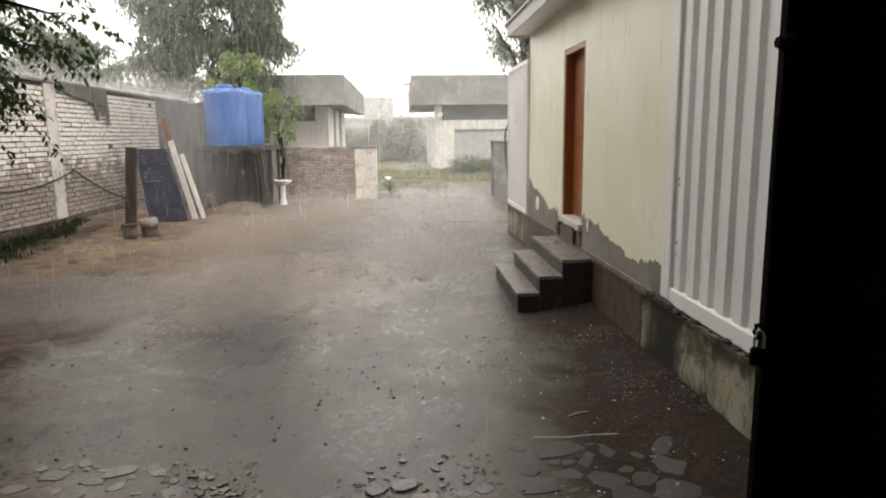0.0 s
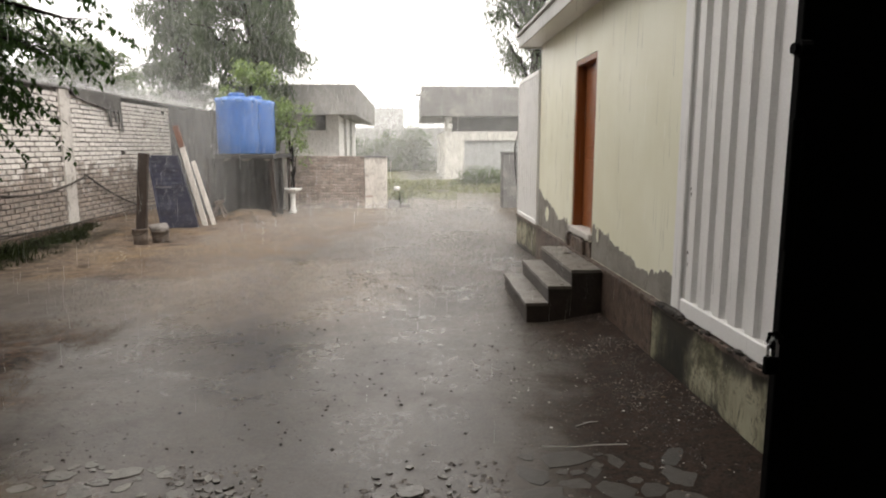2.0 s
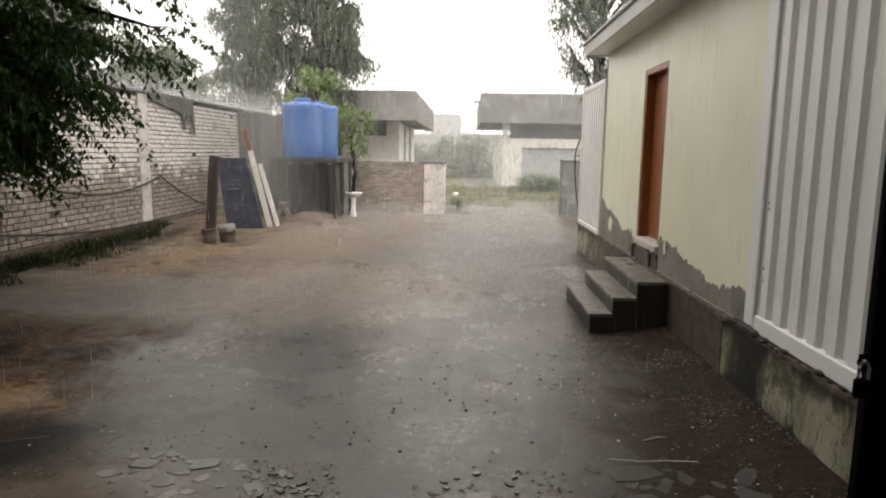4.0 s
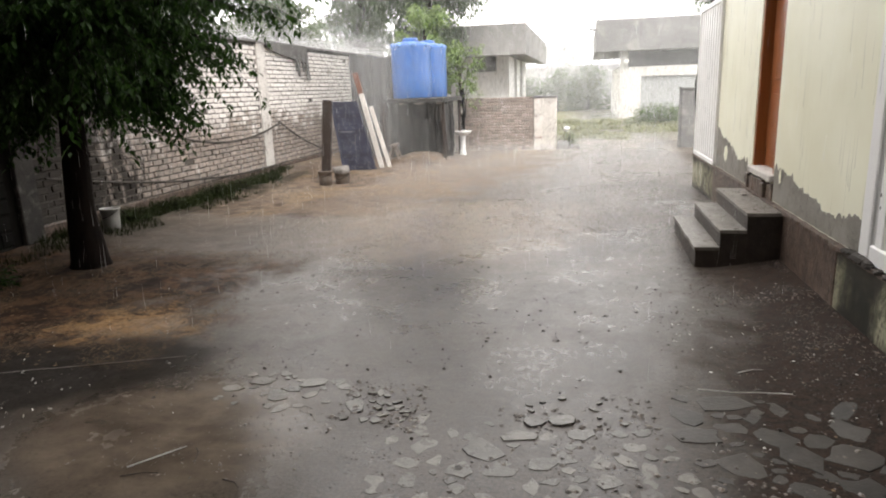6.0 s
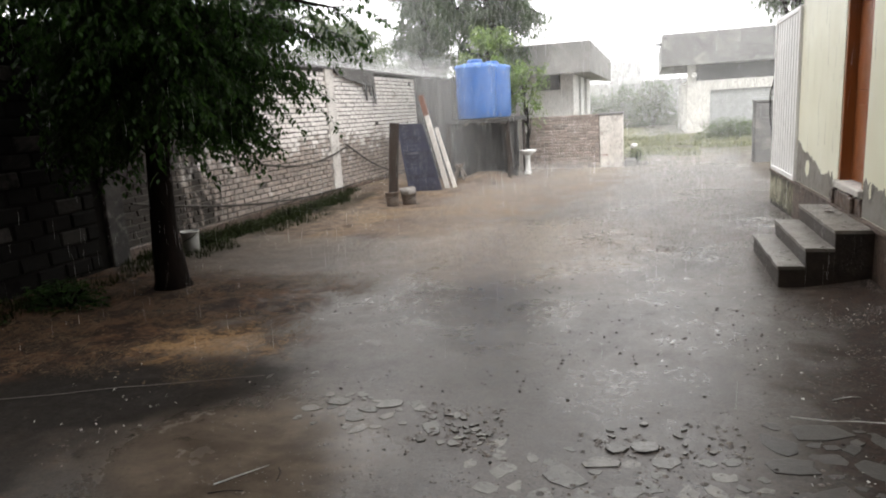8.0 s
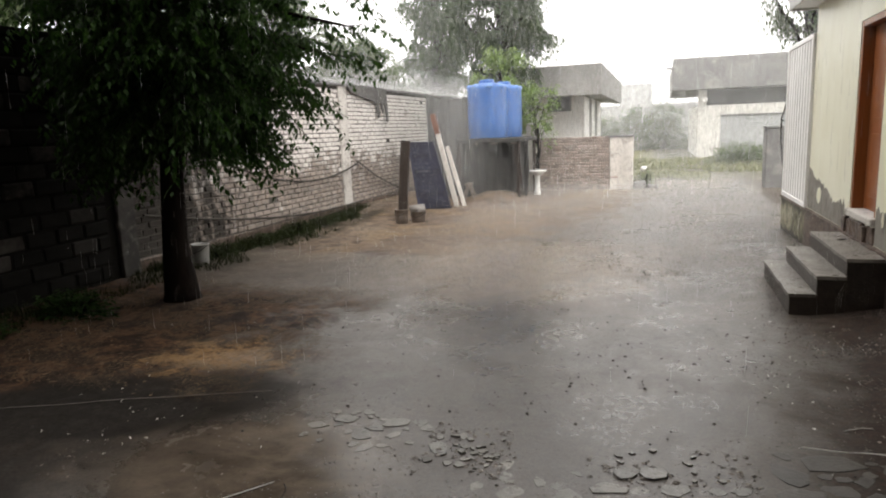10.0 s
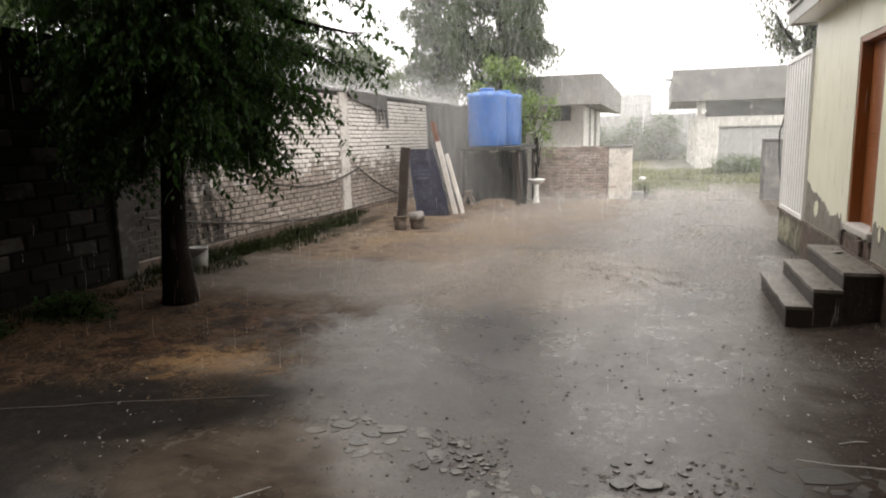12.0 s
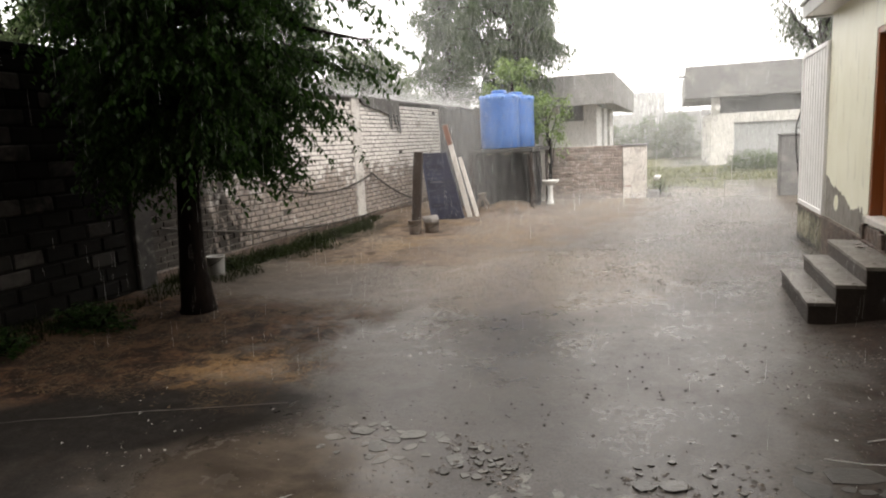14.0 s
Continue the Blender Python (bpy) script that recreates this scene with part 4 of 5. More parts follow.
# ---- water tanks on their stand ----
def water_tank(cx, cy, z, r, h, label):
    t = thing("water_tank", label, "water tank", (cx, cy, z), group="blue water tanks")
    prof = [(r * 0.97, z), (r, z + 0.03)]
    prof += [(r * 1.005, z + h * 0.3), (r * 1.005, z + h * 0.6)]
    prof += [(r, z + h - 0.22), (r, z + h - 0.12), (r * 0.96, z + h - 0.05), (r * 0.7, z + h - 0.01), (r * 0.4, z + h + 0.02)]
    wpart("shell", lathe(prof, 40, (cx, cy)), BLUE, t, smooth=True)
    wpart("lid", lathe([(r * 0.4, z + h + 0.01), (r * 0.4, z + h + 0.07), (r * 0.34, z + h + 0.1)], 28, (cx, cy)), BLUE, t)
    for k in range(8):
        a = 2 * math.pi * k / 8 + 0.35
        bm = bmesh.new()
        bmesh.ops.create_icosphere(bm, subdivisions=2, radius=0.1, matrix=Matrix.Translation((cx + r * 0.9 * math.cos(a), cy + r * 0.9 * math.sin(a), z + h - 0.09)) @ Matrix.Rotation(a, 4, "Z") @ Matrix.Diagonal((0.8, 1.15, 0.75, 1)))
        wpart("shoulder_lug", bm, PALE_BLUE, t, "pale shoulder lug" if k == 0 else "", smooth=True)
    return t


water_tank(-4.71, 16.35, 1.7, 0.51, 1.4, "tall blue plastic water tank on the dark stand")
water_tank(-4.58, 17.75, 1.69, 0.5, 1.43, "second blue plastic water tank half behind leaves")
stand = thing("tank_stand", "dark stand under the tanks, black sheets filling in its shade", "stand", (-4.6, 16.6, 0))
wpart("platform", box(-5.45, -3.74, 15.85, 18.3, 1.58, 1.69, 0.01), STAND_BLACK, stand)
for x, y in ((-5.4, 15.9), (-3.82, 15.95), (-5.4, 18.2), (-3.82, 18.2)):
    wpart("post", tube([(x, y, -0.1), (x, y, 1.6)], 0.045, 8), DARK_WOOD, stand)


def sheet(x0, y0, x1, y1, z0, z1, wave, seed, slope=0.0):
    """A hanging sheet with folds."""
    bm = bmesh.new()
    nx, nz = 26, 10
    d = Vector((x1 - x0, y1 - y0, 0))
    s = Vector((-d.y, d.x, 0)).normalized()
    grids = []
    for off in (0, 0.012):
        g = []
        for i in range(nx + 1):
            col = []
            for j in range(nz + 1):
                f = i / nx
                w = wave * (math.sin(f * 17 + seed) + 0.5 * math.sin(f * 41 + seed)) * (1 - 0.5 * j / nz) + 0.03 * noise.noise((f * 6, j * 0.5, seed))
                z = z0 + (z1 - slope * f - 0.1 * math.sin(f * 9 + seed) ** 2 - z0) * j / nz + (0.05 * noise.noise((f * 9, seed, 0)) if j == 0 else 0)
                col.append(bm.verts.new(Vector((x0, y0, z)) + d * f + s * (w + off)))
            g.append(col)
        grids.append(g)
    for g in grids:
        for i in range(nx):
            for j in range(nz):
                bm.faces.new((g[i][j], g[i + 1][j], g[i + 1][j + 1], g[i][j + 1]))
    return bm


# black sheets added to fill in the deep shade beside and under the tanks
wpart("tarpaulin", sheet(-6.75, 17.2, -5.15, 16.6, 0.05, 2.95, 0.08, 2, 0.15), STAND_BLACK, stand, "black folded sheet put where shade falls", smooth=True)
wpart("tarpaulin", sheet(-5.4, 17.0, -3.8, 17.0, 0.02, 1.6, 0.05, 4), STAND_BLACK, stand, smooth=True)
wpart("tarpaulin", sheet(-3.95, 17.9, -3.85, 16.3, 0.3, 1.6, 0.03, 6), STAND_BLACK, stand, smooth=True)
wpart("brace", tube([(-3.72, 15.9, 0.2), (-3.8, 15.9, 1.57)], 0.018, 6), DARK_WOOD, stand)
wpart("brace", tube([(-3.9, 15.85, 1.55), (-3.75, 15.85, 0.1)], 0.015, 6), DARK_WOOD, stand)
trestle = thing("trestle", "low grey wooden trestle on the soil heap", "trestle", (-5.1, 15.75, 0.1))
for a, b in (((-5.3, 15.6, 0.05), (-5.12, 15.7, 0.52)), ((-4.92, 15.6, 0.1), (-5.1, 15.7, 0.52)), ((-5.3, 15.95, 0.05), (-5.12, 15.85, 0.52)), ((-4.92, 15.95, 0.1), (-5.1, 15.85, 0.52))):
    wpart("leg", tube([a, b], 0.025, 6), BUCKET, trestle)
wpart("beam", box(-5.16, -5.06, 15.5, 16.05, 0.5, 0.56, 0.008), BUCKET, trestle)

# pale concrete post, pipe and washbasin
post_c = thing("concrete_post", "pale concrete post at the end of the brick wall", "post", (-3.95, 18.9, 0))
wpart("shaft", box(-4.16, -3.86, 18.8, 19.05, -0.1, 2.05, 0.02, 0.01), WHITE_WOOD, post_c)
pipe = thing("pipe", "thin dark standing pipe behind the washbasin", "pipe", (-3.78, 18.6, 0))
wpart("pipe", tube([(-3.76, 18.6, 0), (-3.76, 18.6, 2.0), (-3.74, 18.6, 2.1)], 0.025, 8), BLACK_METAL, pipe)
basin = thing("washbasin", "white ceramic pedestal washbasin standing in the yard", "washbasin", (-3.72, 18.0, 0.1))
wpart("bowl", lathe([(0.08, 0.56), (0.16, 0.6), (0.235, 0.66), (0.26, 0.7), (0.255, 0.72), (0.21, 0.72), (0.16, 0.66), (0.05, 0.63)], 28, (-3.7, 18.0)), CERAMIC, basin, smooth=True)
wpart("pedestal", lathe([(0.11, 0.0), (0.105, 0.08), (0.075, 0.2), (0.075, 0.48), (0.1, 0.6)], 20, (-3.7, 18.0)), CERAMIC, basin, smooth=True)

# ---- leaning timber, slatted panel, planks, buckets ----
def beam(a, b, w, d, axis=(0, 1, 0)):
    """A squared timber from a to b."""
    a, b = Vector(a), Vector(b)
    z = (b - a).normalized()
    y = Vector(axis) - z * z.dot(Vector(axis))
    y.normalize()
    x = y.cross(z)
    bm = bmesh.new()
    m = Matrix((x, y, z)).transposed().to_4x4()
    m.translation = (a + b) / 2
    bmesh.ops.create_cube(bm, size=1, matrix=m @ Matrix.Diagonal((w, d, (b - a).length, 1)))
    bmesh.ops.bevel(bm, geom=bm.edges[:], offset=min(w, d) * 0.12, segments=1, affect="EDGES")
    bmesh.ops.subdivide_edges(bm, edges=bm.edges[:], cuts=2)
    for v in bm.verts:
        v.co += 0.006 * Vector((noise.noise(v.co * 7), noise.noise(v.co * 7 + Vector((5, 0, 0))), 0))
    return bm


post = thing("timber_post", "dark old timber post standing in a bucket", "post", (-5.58, 12.3, 0))
wpart("shaft", beam((-5.66, 12.3, 0.02), (-5.52, 12.35, 1.76), 0.19, 0.1), DARK_WOOD, post)


def bucket(x, y, z, r, h, label, mat, name="bucket"):
    t = thing(name, label, "bucket", (x, y, z))
    wpart("shell", lathe([(r * 0.82, z - 0.02), (r * 0.9, z + h * 0.5), (r, z + h), (r * 1.05, z + h), (r * 1.05, z + h - 0.02), (r * 0.94, z + h - 0.02), (r * 0.8, z + 0.05)], 24, (x, y)), mat, t, smooth=True)
    wpart("handle", tube([(x - r, y, z + h - 0.02), (x - r * 0.7, y - r * 0.9, z + h - 0.09), (x, y - r * 1.15, z + h - 0.13), (x + r * 0.7, y - r * 0.9, z + h - 0.09), (x + r, y, z + h - 0.02)], 0.006, 6), BLACK_METAL, t)
    return t


bucket(-5.65, 12.25, 0.0, 0.15, 0.31, "muddy bucket round the foot of the post", BUCKET)
bucket(-5.36, 12.5, 0.0, 0.17, 0.24, "muddy bucket with a heap of sacking in it", BUCKET)
sack = bmesh.new()
bmesh.ops.create_icosphere(sack, subdivisions=3, radius=0.17, matrix=Matrix.Translation((-5.38, 12.5, 0.27)) @ Matrix.Diagonal((1.1, 1, 0.65, 1)))
for v in sack.verts:
    v.co += 0.05 * noise.noise_vector(v.co * 8)
tagged(part("sack", sack, CLOTH, smooth=True), "grey crumpled sacking on the bucket", "sack")
bucket(-7.0, 7.3, 0.06, 0.135, 0.33, "dirty white plastic bucket among the weeds", PLASTIC_WHITE)

panel = thing("slatted_panel", "dark navy slatted panel leaning against the timber post", "panel", (-5.5, 14, 0.1))
P00, P10, P01, P11 = Vector((-5.87, 13.95, 0.06)), Vector((-5.07, 14.0, 0.12)), Vector((-6.14, 14.1, 1.7)), Vector((-5.5, 14.15, 1.69))


def on_panel(u, v, out=0.0):
    return P00.lerp(P10, u).lerp(P01.lerp(P11, u), v) + Vector((0, -out, 0))


def panel_piece(u0, u1, v0, v1, o0, o1):
    bm = bmesh.new()
    q = [[bm.verts.new(on_panel(u, v, o)) for u, v in ((u0, v0), (u1, v0), (u1, v1), (u0, v1))] for o in (o0, o1)]
    bm.faces.new(q[0]), bm.faces.new(q[1][::-1])
    for k in range(4):
        bm.faces.new((q[0][k], q[0][(k + 1) % 4], q[1][(k + 1) % 4], q[1][k]))
    return bm


wpart("backing", panel_piece(0, 1, 0, 1, -0.03, 0.0), NAVY, panel)
for u0, u1 in ((0, 0.05), (0.95, 1.0)):
    wpart("side_rail", panel_piece(u0, u1, 0, 1, -0.04, 0.025), NAVY, panel)
rnd = random.Random(11)
for k in range(17):
    v = 0.03 + k * 0.057
    wpart("slat", panel_piece(0.055, 0.945, v, v + 0.045, 0.001, 0.012 + 0.006 * rnd.random()), NAVY, panel)
    if k == 9:
        wpart("pale_strip", panel_piece(0.16, 0.56, v + 0.01, v + 0.038, 0.019, 0.024), FLECK, panel, "pale worn strip")
    for j in range(4):
        if rnd.random() < 0.55:
            u = 0.1 + 0.2 * j + rnd.uniform(0, 0.1)
            wpart("worn_fleck", panel_piece(u, u + rnd.uniform(0.03, 0.09), v + 0.012, v + 0.03, 0.019, 0.0215), FLECK, panel)

plank = thing("plank", "white flaking plank with a brown top end, leaning upright", "plank", (-5.1, 14.4, 0.1), group="leaning planks")
wpart("board", beam((-5.03, 14.35, 0.1), (-5.53, 14.5, 1.98), 0.12, 0.035), WHITE_WOOD, plank)
wpart("brown_end", beam((-5.5, 14.48, 1.86), (-5.63, 14.52, 2.34), 0.124, 0.04), RUST_WOOD, plank, "bare brown end")
plank_2 = thing("plank", "white flaking plank leaning behind the longer one", "plank", (-4.9, 14.5, 0.1), group="leaning planks")
wpart("board", beam((-4.88, 14.5, 0.1), (-5.36, 14.75, 1.55), 0.1, 0.035), WHITE_WOOD, plank_2)

# ---- cables along the wall ----
def sag(a, b, drop, n=18):
    a, b = Vector(a), Vector(b)
    return [a.lerp(b, i / n) + Vector((0.01 * noise.noise((i, 1, 2)), 0, -4 * drop * (i / n) * (1 - i / n))) for i in range(n + 1)]


cable = thing("cable", "dark cable slung along the whitewashed wall", "cable", (LX, 11, 1.2), group="wall cables")
wpart("cord", tube(sag((LX + 0.08, 7.4, 2.1), (LX + 0.07, 14.05, 1.26), 0.62) + sag((LX + 0.07, 14.05, 1.26), (LX + 0.08, 17.2, 0.3), 0.12)[1:], 0.022, 6), ROPE, cable)
wpart("peg", box(LX - 0.05, LX + 0.09, 14.02, 14.07, 1.24, 1.28, 0.004), DARK_WOOD, cable)
cable_2 = thing("cable", "dark cable low on the whitewashed wall", "cable", (LX, 11, 0.5), group="wall cables")
wpart("cord", tube(sag((LX + 0.06, 6.7, 0.9), (LX + 0.06, 14.2, 0.3), 0.22), 0.019, 6), ROPE, cable_2)


# ---- trees ----
def leaf_batch(spots, size, droop, seed, slim=0.42):
    """Small pointed leaves, two faces each folded on the midrib."""
    rnd = random.Random(seed)
    verts, faces = [], []
    for p in spots:
        L = size * rnd.uniform(0.65, 1.3)
        a = rnd.uniform(0, 2 * math.pi)
        d = Vector((math.cos(a), math.sin(a), -droop * rnd.uniform(0.4, 1.6) + rnd.uniform(-0.3, 0.3))).normalized()
        s = d.cross(Vector((rnd.uniform(-0.4, 0.4), rnd.uniform(-0.4, 0.4), 1))).normalized() * L * slim * 0.5
        up = s.cross(d).normalized() * L * 0.1
        p = Vector(p)
        b = len(verts)
        verts += [p, p + d * L * 0.45 + s + up, p + d * L, p + d * L * 0.45 - s + up, p + d * L * 0.5]
        faces += [(b, b + 1, b + 4), (b + 1, b + 2, b + 4), (b, b + 4, b + 3), (b + 4, b + 2, b + 3)]
    return verts, faces


def bough(start, end, rise, n=7, wob=0.12, rnd=random):
    a, b = Vector(start), Vector(end)
    w = (b - a).length * wob
    pts = []
    for i in range(n + 1):
        f = i / n
        p = a.lerp(b, f) + Vector((0, 0, rise * math.sin(math.pi * f * 0.9)))
        if 0 < i < n:
            p += Vector([rnd.uniform(-w, w) * 0.5 for _ in range(3)])
        pts.append(p)
    return pts


def tree(name, label, base, trunk, tips, leaf, size, per, spread, droop, mat, seed, hang=0.0, r0=0.17, slim=0.42, bark=BARK, thin=False):
    """trunk: points up from the base; tips: the ends of the boughs with a rise; per leaves hang on twigs along each bough."""
    rnd = random.Random(seed)
    t = thing(name, label, "tree", base)
    n = len(trunk)
    radii = [r0 * (1.55 if i == 0 else 1.15 if i == 1 else 1 - 0.6 * i / n) for i in range(n)]
    wpart("trunk", tube(trunk, radii, 14), bark, t, smooth=True)
    spots = []
    for k, (root, tip, rise) in enumerate(tips):
        limbs = bmesh.new()
        s = Vector(trunk[min(root, n - 1)])
        pts = bough(s, tip, rise, rnd=rnd)
        L = len(pts)
        add_tube(limbs, pts, [max(0.008, r0 * 0.42 * (1 - i / L)) for i in range(L)], 6)
        if thin:
            # drooping sprays, leaves in two ranks along each twig
            out = (Vector(tip) - s).to_2d().normalized()
            reach = (Vector(tip) - s).to_2d().length
            for _ in range(int(per * (0.55 if reach > 1.45 else 1.2))):
                f = rnd.uniform(0.3, 1.0) ** 0.7
                i = min(int(f * (L - 1)), L - 2)
                p = pts[i].lerp(pts[i + 1], f * (L - 1) - i)
                a = rnd.gauss(0, 0.75 if f < 0.85 else 0.45)
                d = Vector((out.x * math.cos(a) - out.y * math.sin(a), out.x * math.sin(a) + out.y * math.cos(a), rnd.uniform(-0.45, 0.35)))
                long = spread * rnd.uniform(0.6, 1.25)
                sink = rnd.uniform(0.3, 0.65) * long
                line = [p + d * long * g - Vector((0, 0, sink * g * g)) for g in (0, 0.25, 0.5, 0.75, 1.0)]
                add_tube(limbs, line, [0.006, 0.005, 0.004, 0.003, 0.0015], 3)
                m = int(long / 0.026)
                for j in range(m):
                    g = 0.08 + 0.92 * j / m
                    i = min(int(g * 4), 3)
                    spots.append(line[i].lerp(line[i + 1], g * 4 - i) + Vector((rnd.gauss(0, 0.018), rnd.gauss(0, 0.018), rnd.gauss(-0.01, 0.012))))
            wpart("bough", limbs, bark, t, smooth=True)
            continue
        count = 0
        while count < per:
            f = rnd.uniform(0.28, 1.0) ** 0.8
            i = min(int(f * (L - 1)), L - 2)
            p = pts[i].lerp(pts[i + 1], f * (L - 1) - i)
            d = Vector([rnd.gauss(0, 1) for _ in range(3)])
            d = d.normalized() * spread * rnd.uniform(0.25, 1.0) * (1.15 - 0.45 * f)
            d.z = d.z * 0.6
            q = p + d
            q.z -= hang * rnd.uniform(0.2, 1)
            if rnd.random() < 0.35:
                add_tube(limbs, [p, p.lerp(q, 0.55) + Vector((0, 0, 0.06)), q], [0.006, 0.004, 0.002], 3)
            m = rnd.randint(7, 13)
            for j in range(m):
                g = (j + 1) / m
                spots.append(p.lerp(q, 0.25 + 0.75 * g) + Vector((rnd.gauss(0, 0.05), rnd.gauss(0, 0.05), rnd.gauss(0, 0.05) + 0.08 * math.sin(math.pi * g))) * (size / 0.1))
            count += m
        wpart("bough", limbs, bark, t, smooth=True)
    v, f = leaf_batch(spots, size, droop, seed + 1, slim)
    under(raw("crown", v, f, mat), t)
    return t


# the dark tree beside the yard
TX, TY = -5.83, 5.42
rnd = random.Random(21)
LIMB_REACH = ((1.85, 0.6, 0.3), (2.15, 0.9, 0.35), (2.5, 1.5, 0.4), (2.9, 2.2, 0.6), (3.35, 2.4, 0.8), (3.8, 1.95, 1.0), (4.4, 1.7, 1.1), (5.0, 1.4, 1.1), (5.6, 1.1, 1.0))
tips = []
for level, (z, far_side, near_side) in enumerate(LIMB_REACH):
    for i in range(11):
        b = 2 * math.pi * (i + 0.5 * (level % 2) + rnd.uniform(-0.2, 0.2)) / 11
        side = far_side if math.cos(b) > 0 else near_side
        r = rnd.uniform(0.6, 1.0) / math.sqrt((math.cos(b) / side) ** 2 + (math.sin(b) / 1.6) ** 2)
        a = b + radians(40)
        root = 4 if z < 2.2 else 5 if z < 3.2 else 6 if z < 4.2 else 7
        tips.append((root, (TX + r * math.cos(a), TY + r * math.sin(a), z + rnd.uniform(-0.2, 0.25)), 0.35))
tree("tree", "dark leafy tree with drooping sprays in the straw", (TX, TY, 0),
     [(TX, TY, -0.1), (TX, TY, 0.15), (TX - 0.02, TY, 0.7), (TX + 0.02, TY, 1.3), (TX + 0.06, TY, 1.9), (TX + 0.02, TY + 0.05, 2.6), (TX - 0.05, TY, 3.4), (TX, TY, 4.6)],
     tips, LEAF, 0.085, 34, 0.75, 1.5, LEAF, 33, r0=0.175, slim=0.5, thin=True)


def crown_tips(cx, cy, z0, z1, r, k, seed, fall=0.0):
    rnd = random.Random(seed)
    out = []
    for i in range(k):
        a = i * 2.399 + rnd.uniform(-0.3, 0.3)
        f = (i + 0.5) / k
        rr = r * math.sin(math.pi * (0.18 + 0.72 * f)) * rnd.uniform(0.7, 1.15)
        out.append((2 + int(4 * f), (cx + rr * math.cos(a), cy + rr * math.sin(a), z0 + (z1 - z0) * f - fall * rnd.random()), 0.5))
    return out


def straight(cx, cy, h, lean=0.3):
    return [(cx + lean * noise.noise((cx, i, 0)), cy, h * i / 6 - 0.1) for i in range(7)]


def far_tree(label, x, y, h, z0, r, k, per, mat, size, seed, hang=0.3, slim=0.4, spread=0.9, fall=0.4, droop=0.8, r0=0.22):
    tree("tree", label, (x, y, 0), straight(x, y, h * 0.85), crown_tips(x, y, z0, h, r, k, seed, fall), mat, size, per, spread, droop, mat, seed, hang, r0, slim)


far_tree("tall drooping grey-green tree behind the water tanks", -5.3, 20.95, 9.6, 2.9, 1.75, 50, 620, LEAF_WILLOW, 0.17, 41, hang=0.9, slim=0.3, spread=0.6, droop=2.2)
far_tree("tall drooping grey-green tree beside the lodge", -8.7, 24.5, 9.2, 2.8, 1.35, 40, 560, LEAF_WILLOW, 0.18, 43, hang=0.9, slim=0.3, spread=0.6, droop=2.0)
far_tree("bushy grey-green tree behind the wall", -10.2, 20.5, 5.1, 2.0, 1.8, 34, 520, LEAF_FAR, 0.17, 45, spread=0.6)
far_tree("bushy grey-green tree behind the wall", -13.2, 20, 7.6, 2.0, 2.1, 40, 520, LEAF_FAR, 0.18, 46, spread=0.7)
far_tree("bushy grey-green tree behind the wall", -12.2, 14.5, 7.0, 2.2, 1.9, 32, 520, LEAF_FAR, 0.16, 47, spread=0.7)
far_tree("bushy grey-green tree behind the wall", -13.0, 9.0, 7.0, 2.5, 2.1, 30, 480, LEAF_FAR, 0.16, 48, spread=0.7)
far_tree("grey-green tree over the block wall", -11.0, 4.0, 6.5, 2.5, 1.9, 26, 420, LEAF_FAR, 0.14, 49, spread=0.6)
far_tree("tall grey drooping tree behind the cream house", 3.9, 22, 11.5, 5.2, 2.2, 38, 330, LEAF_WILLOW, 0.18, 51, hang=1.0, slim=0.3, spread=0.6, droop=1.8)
far_tree("bright green shrub behind the water tanks", -4.9, 19.0, 4.3, 2.0, 1.2, 18, 260, LEAF_LIGHT, 0.14, 53, spread=0.5, r0=0.08)
far_tree("leafy shrub beside the water tanks", -3.85, 18.75, 3.2, 2.0, 0.8, 11, 120, LEAF_LIGHT, 0.12, 54, spread=0.4, r0=0.05)


# ---- grass, straw, weeds ----
def blades(name, label, category, spots, lo, hi, mat, seed, wide=0.012, flat=False):
    rnd = random.Random(seed)
    verts, faces = [], []
    for x, y in spots:
        z = height(x, y) - 0.01
        a = rnd.uniform(0, 2 * math.pi)
        h = rnd.uniform(lo, hi)
        d = Vector((math.cos(a), math.sin(a), 0))
        s = Vector((-d.y, d.x, 0)) * wide * rnd.uniform(0.6, 1.3)
        b = len(verts)
        p = Vector((x, y, z))
        if flat:
            t = 0.012 + 0.02 * rnd.random()
            verts += [p - s + Vector((0, 0, t)), p + s + Vector((0, 0, t)), p + d * h * 0.5 + s + Vector((0, 0, t + 0.012)), p + d * h * 0.5 - s + Vector((0, 0, t + 0.012)), p + d * h + Vector((0, 0, t))]
        else:
            verts += [p - s, p + s, p + d * h * 0.2 + s * 0.8 + Vector((0, 0, h * 0.6)), p + d * h * 0.2 - s * 0.8 + Vector((0, 0, h * 0.6)), p + d * h * 0.6 + Vector((0, 0, h))]
        faces += [(b, b + 1, b + 2, b + 3), (b + 3, b + 2, b + 4)]
    return tagged(raw(name, verts, faces, mat), label, category, kind="stuff")


rnd = random.Random(61)


def strewn(n, x0, x1, y0, y1, cut=-0.05, scale=1.3, seed=0, fade=False):
    """Random places in a field, in patches; with fade, thinning out away from x1 and both ends."""
    out = []
    while len(out) < n:
        x, y = rnd.uniform(x0, x1), rnd.uniform(y0, y1)
        if fade and rnd.random() > ((x - x0) / (x1 - x0)) ** 2.2 * min(1, 3 * (y - y0) / (y1 - y0), 3 * (y1 - y) / (y1 - y0)):
            continue
        if noise.noise((x * scale, y * scale, seed)) > cut:
            out.append((x, y))
    return out


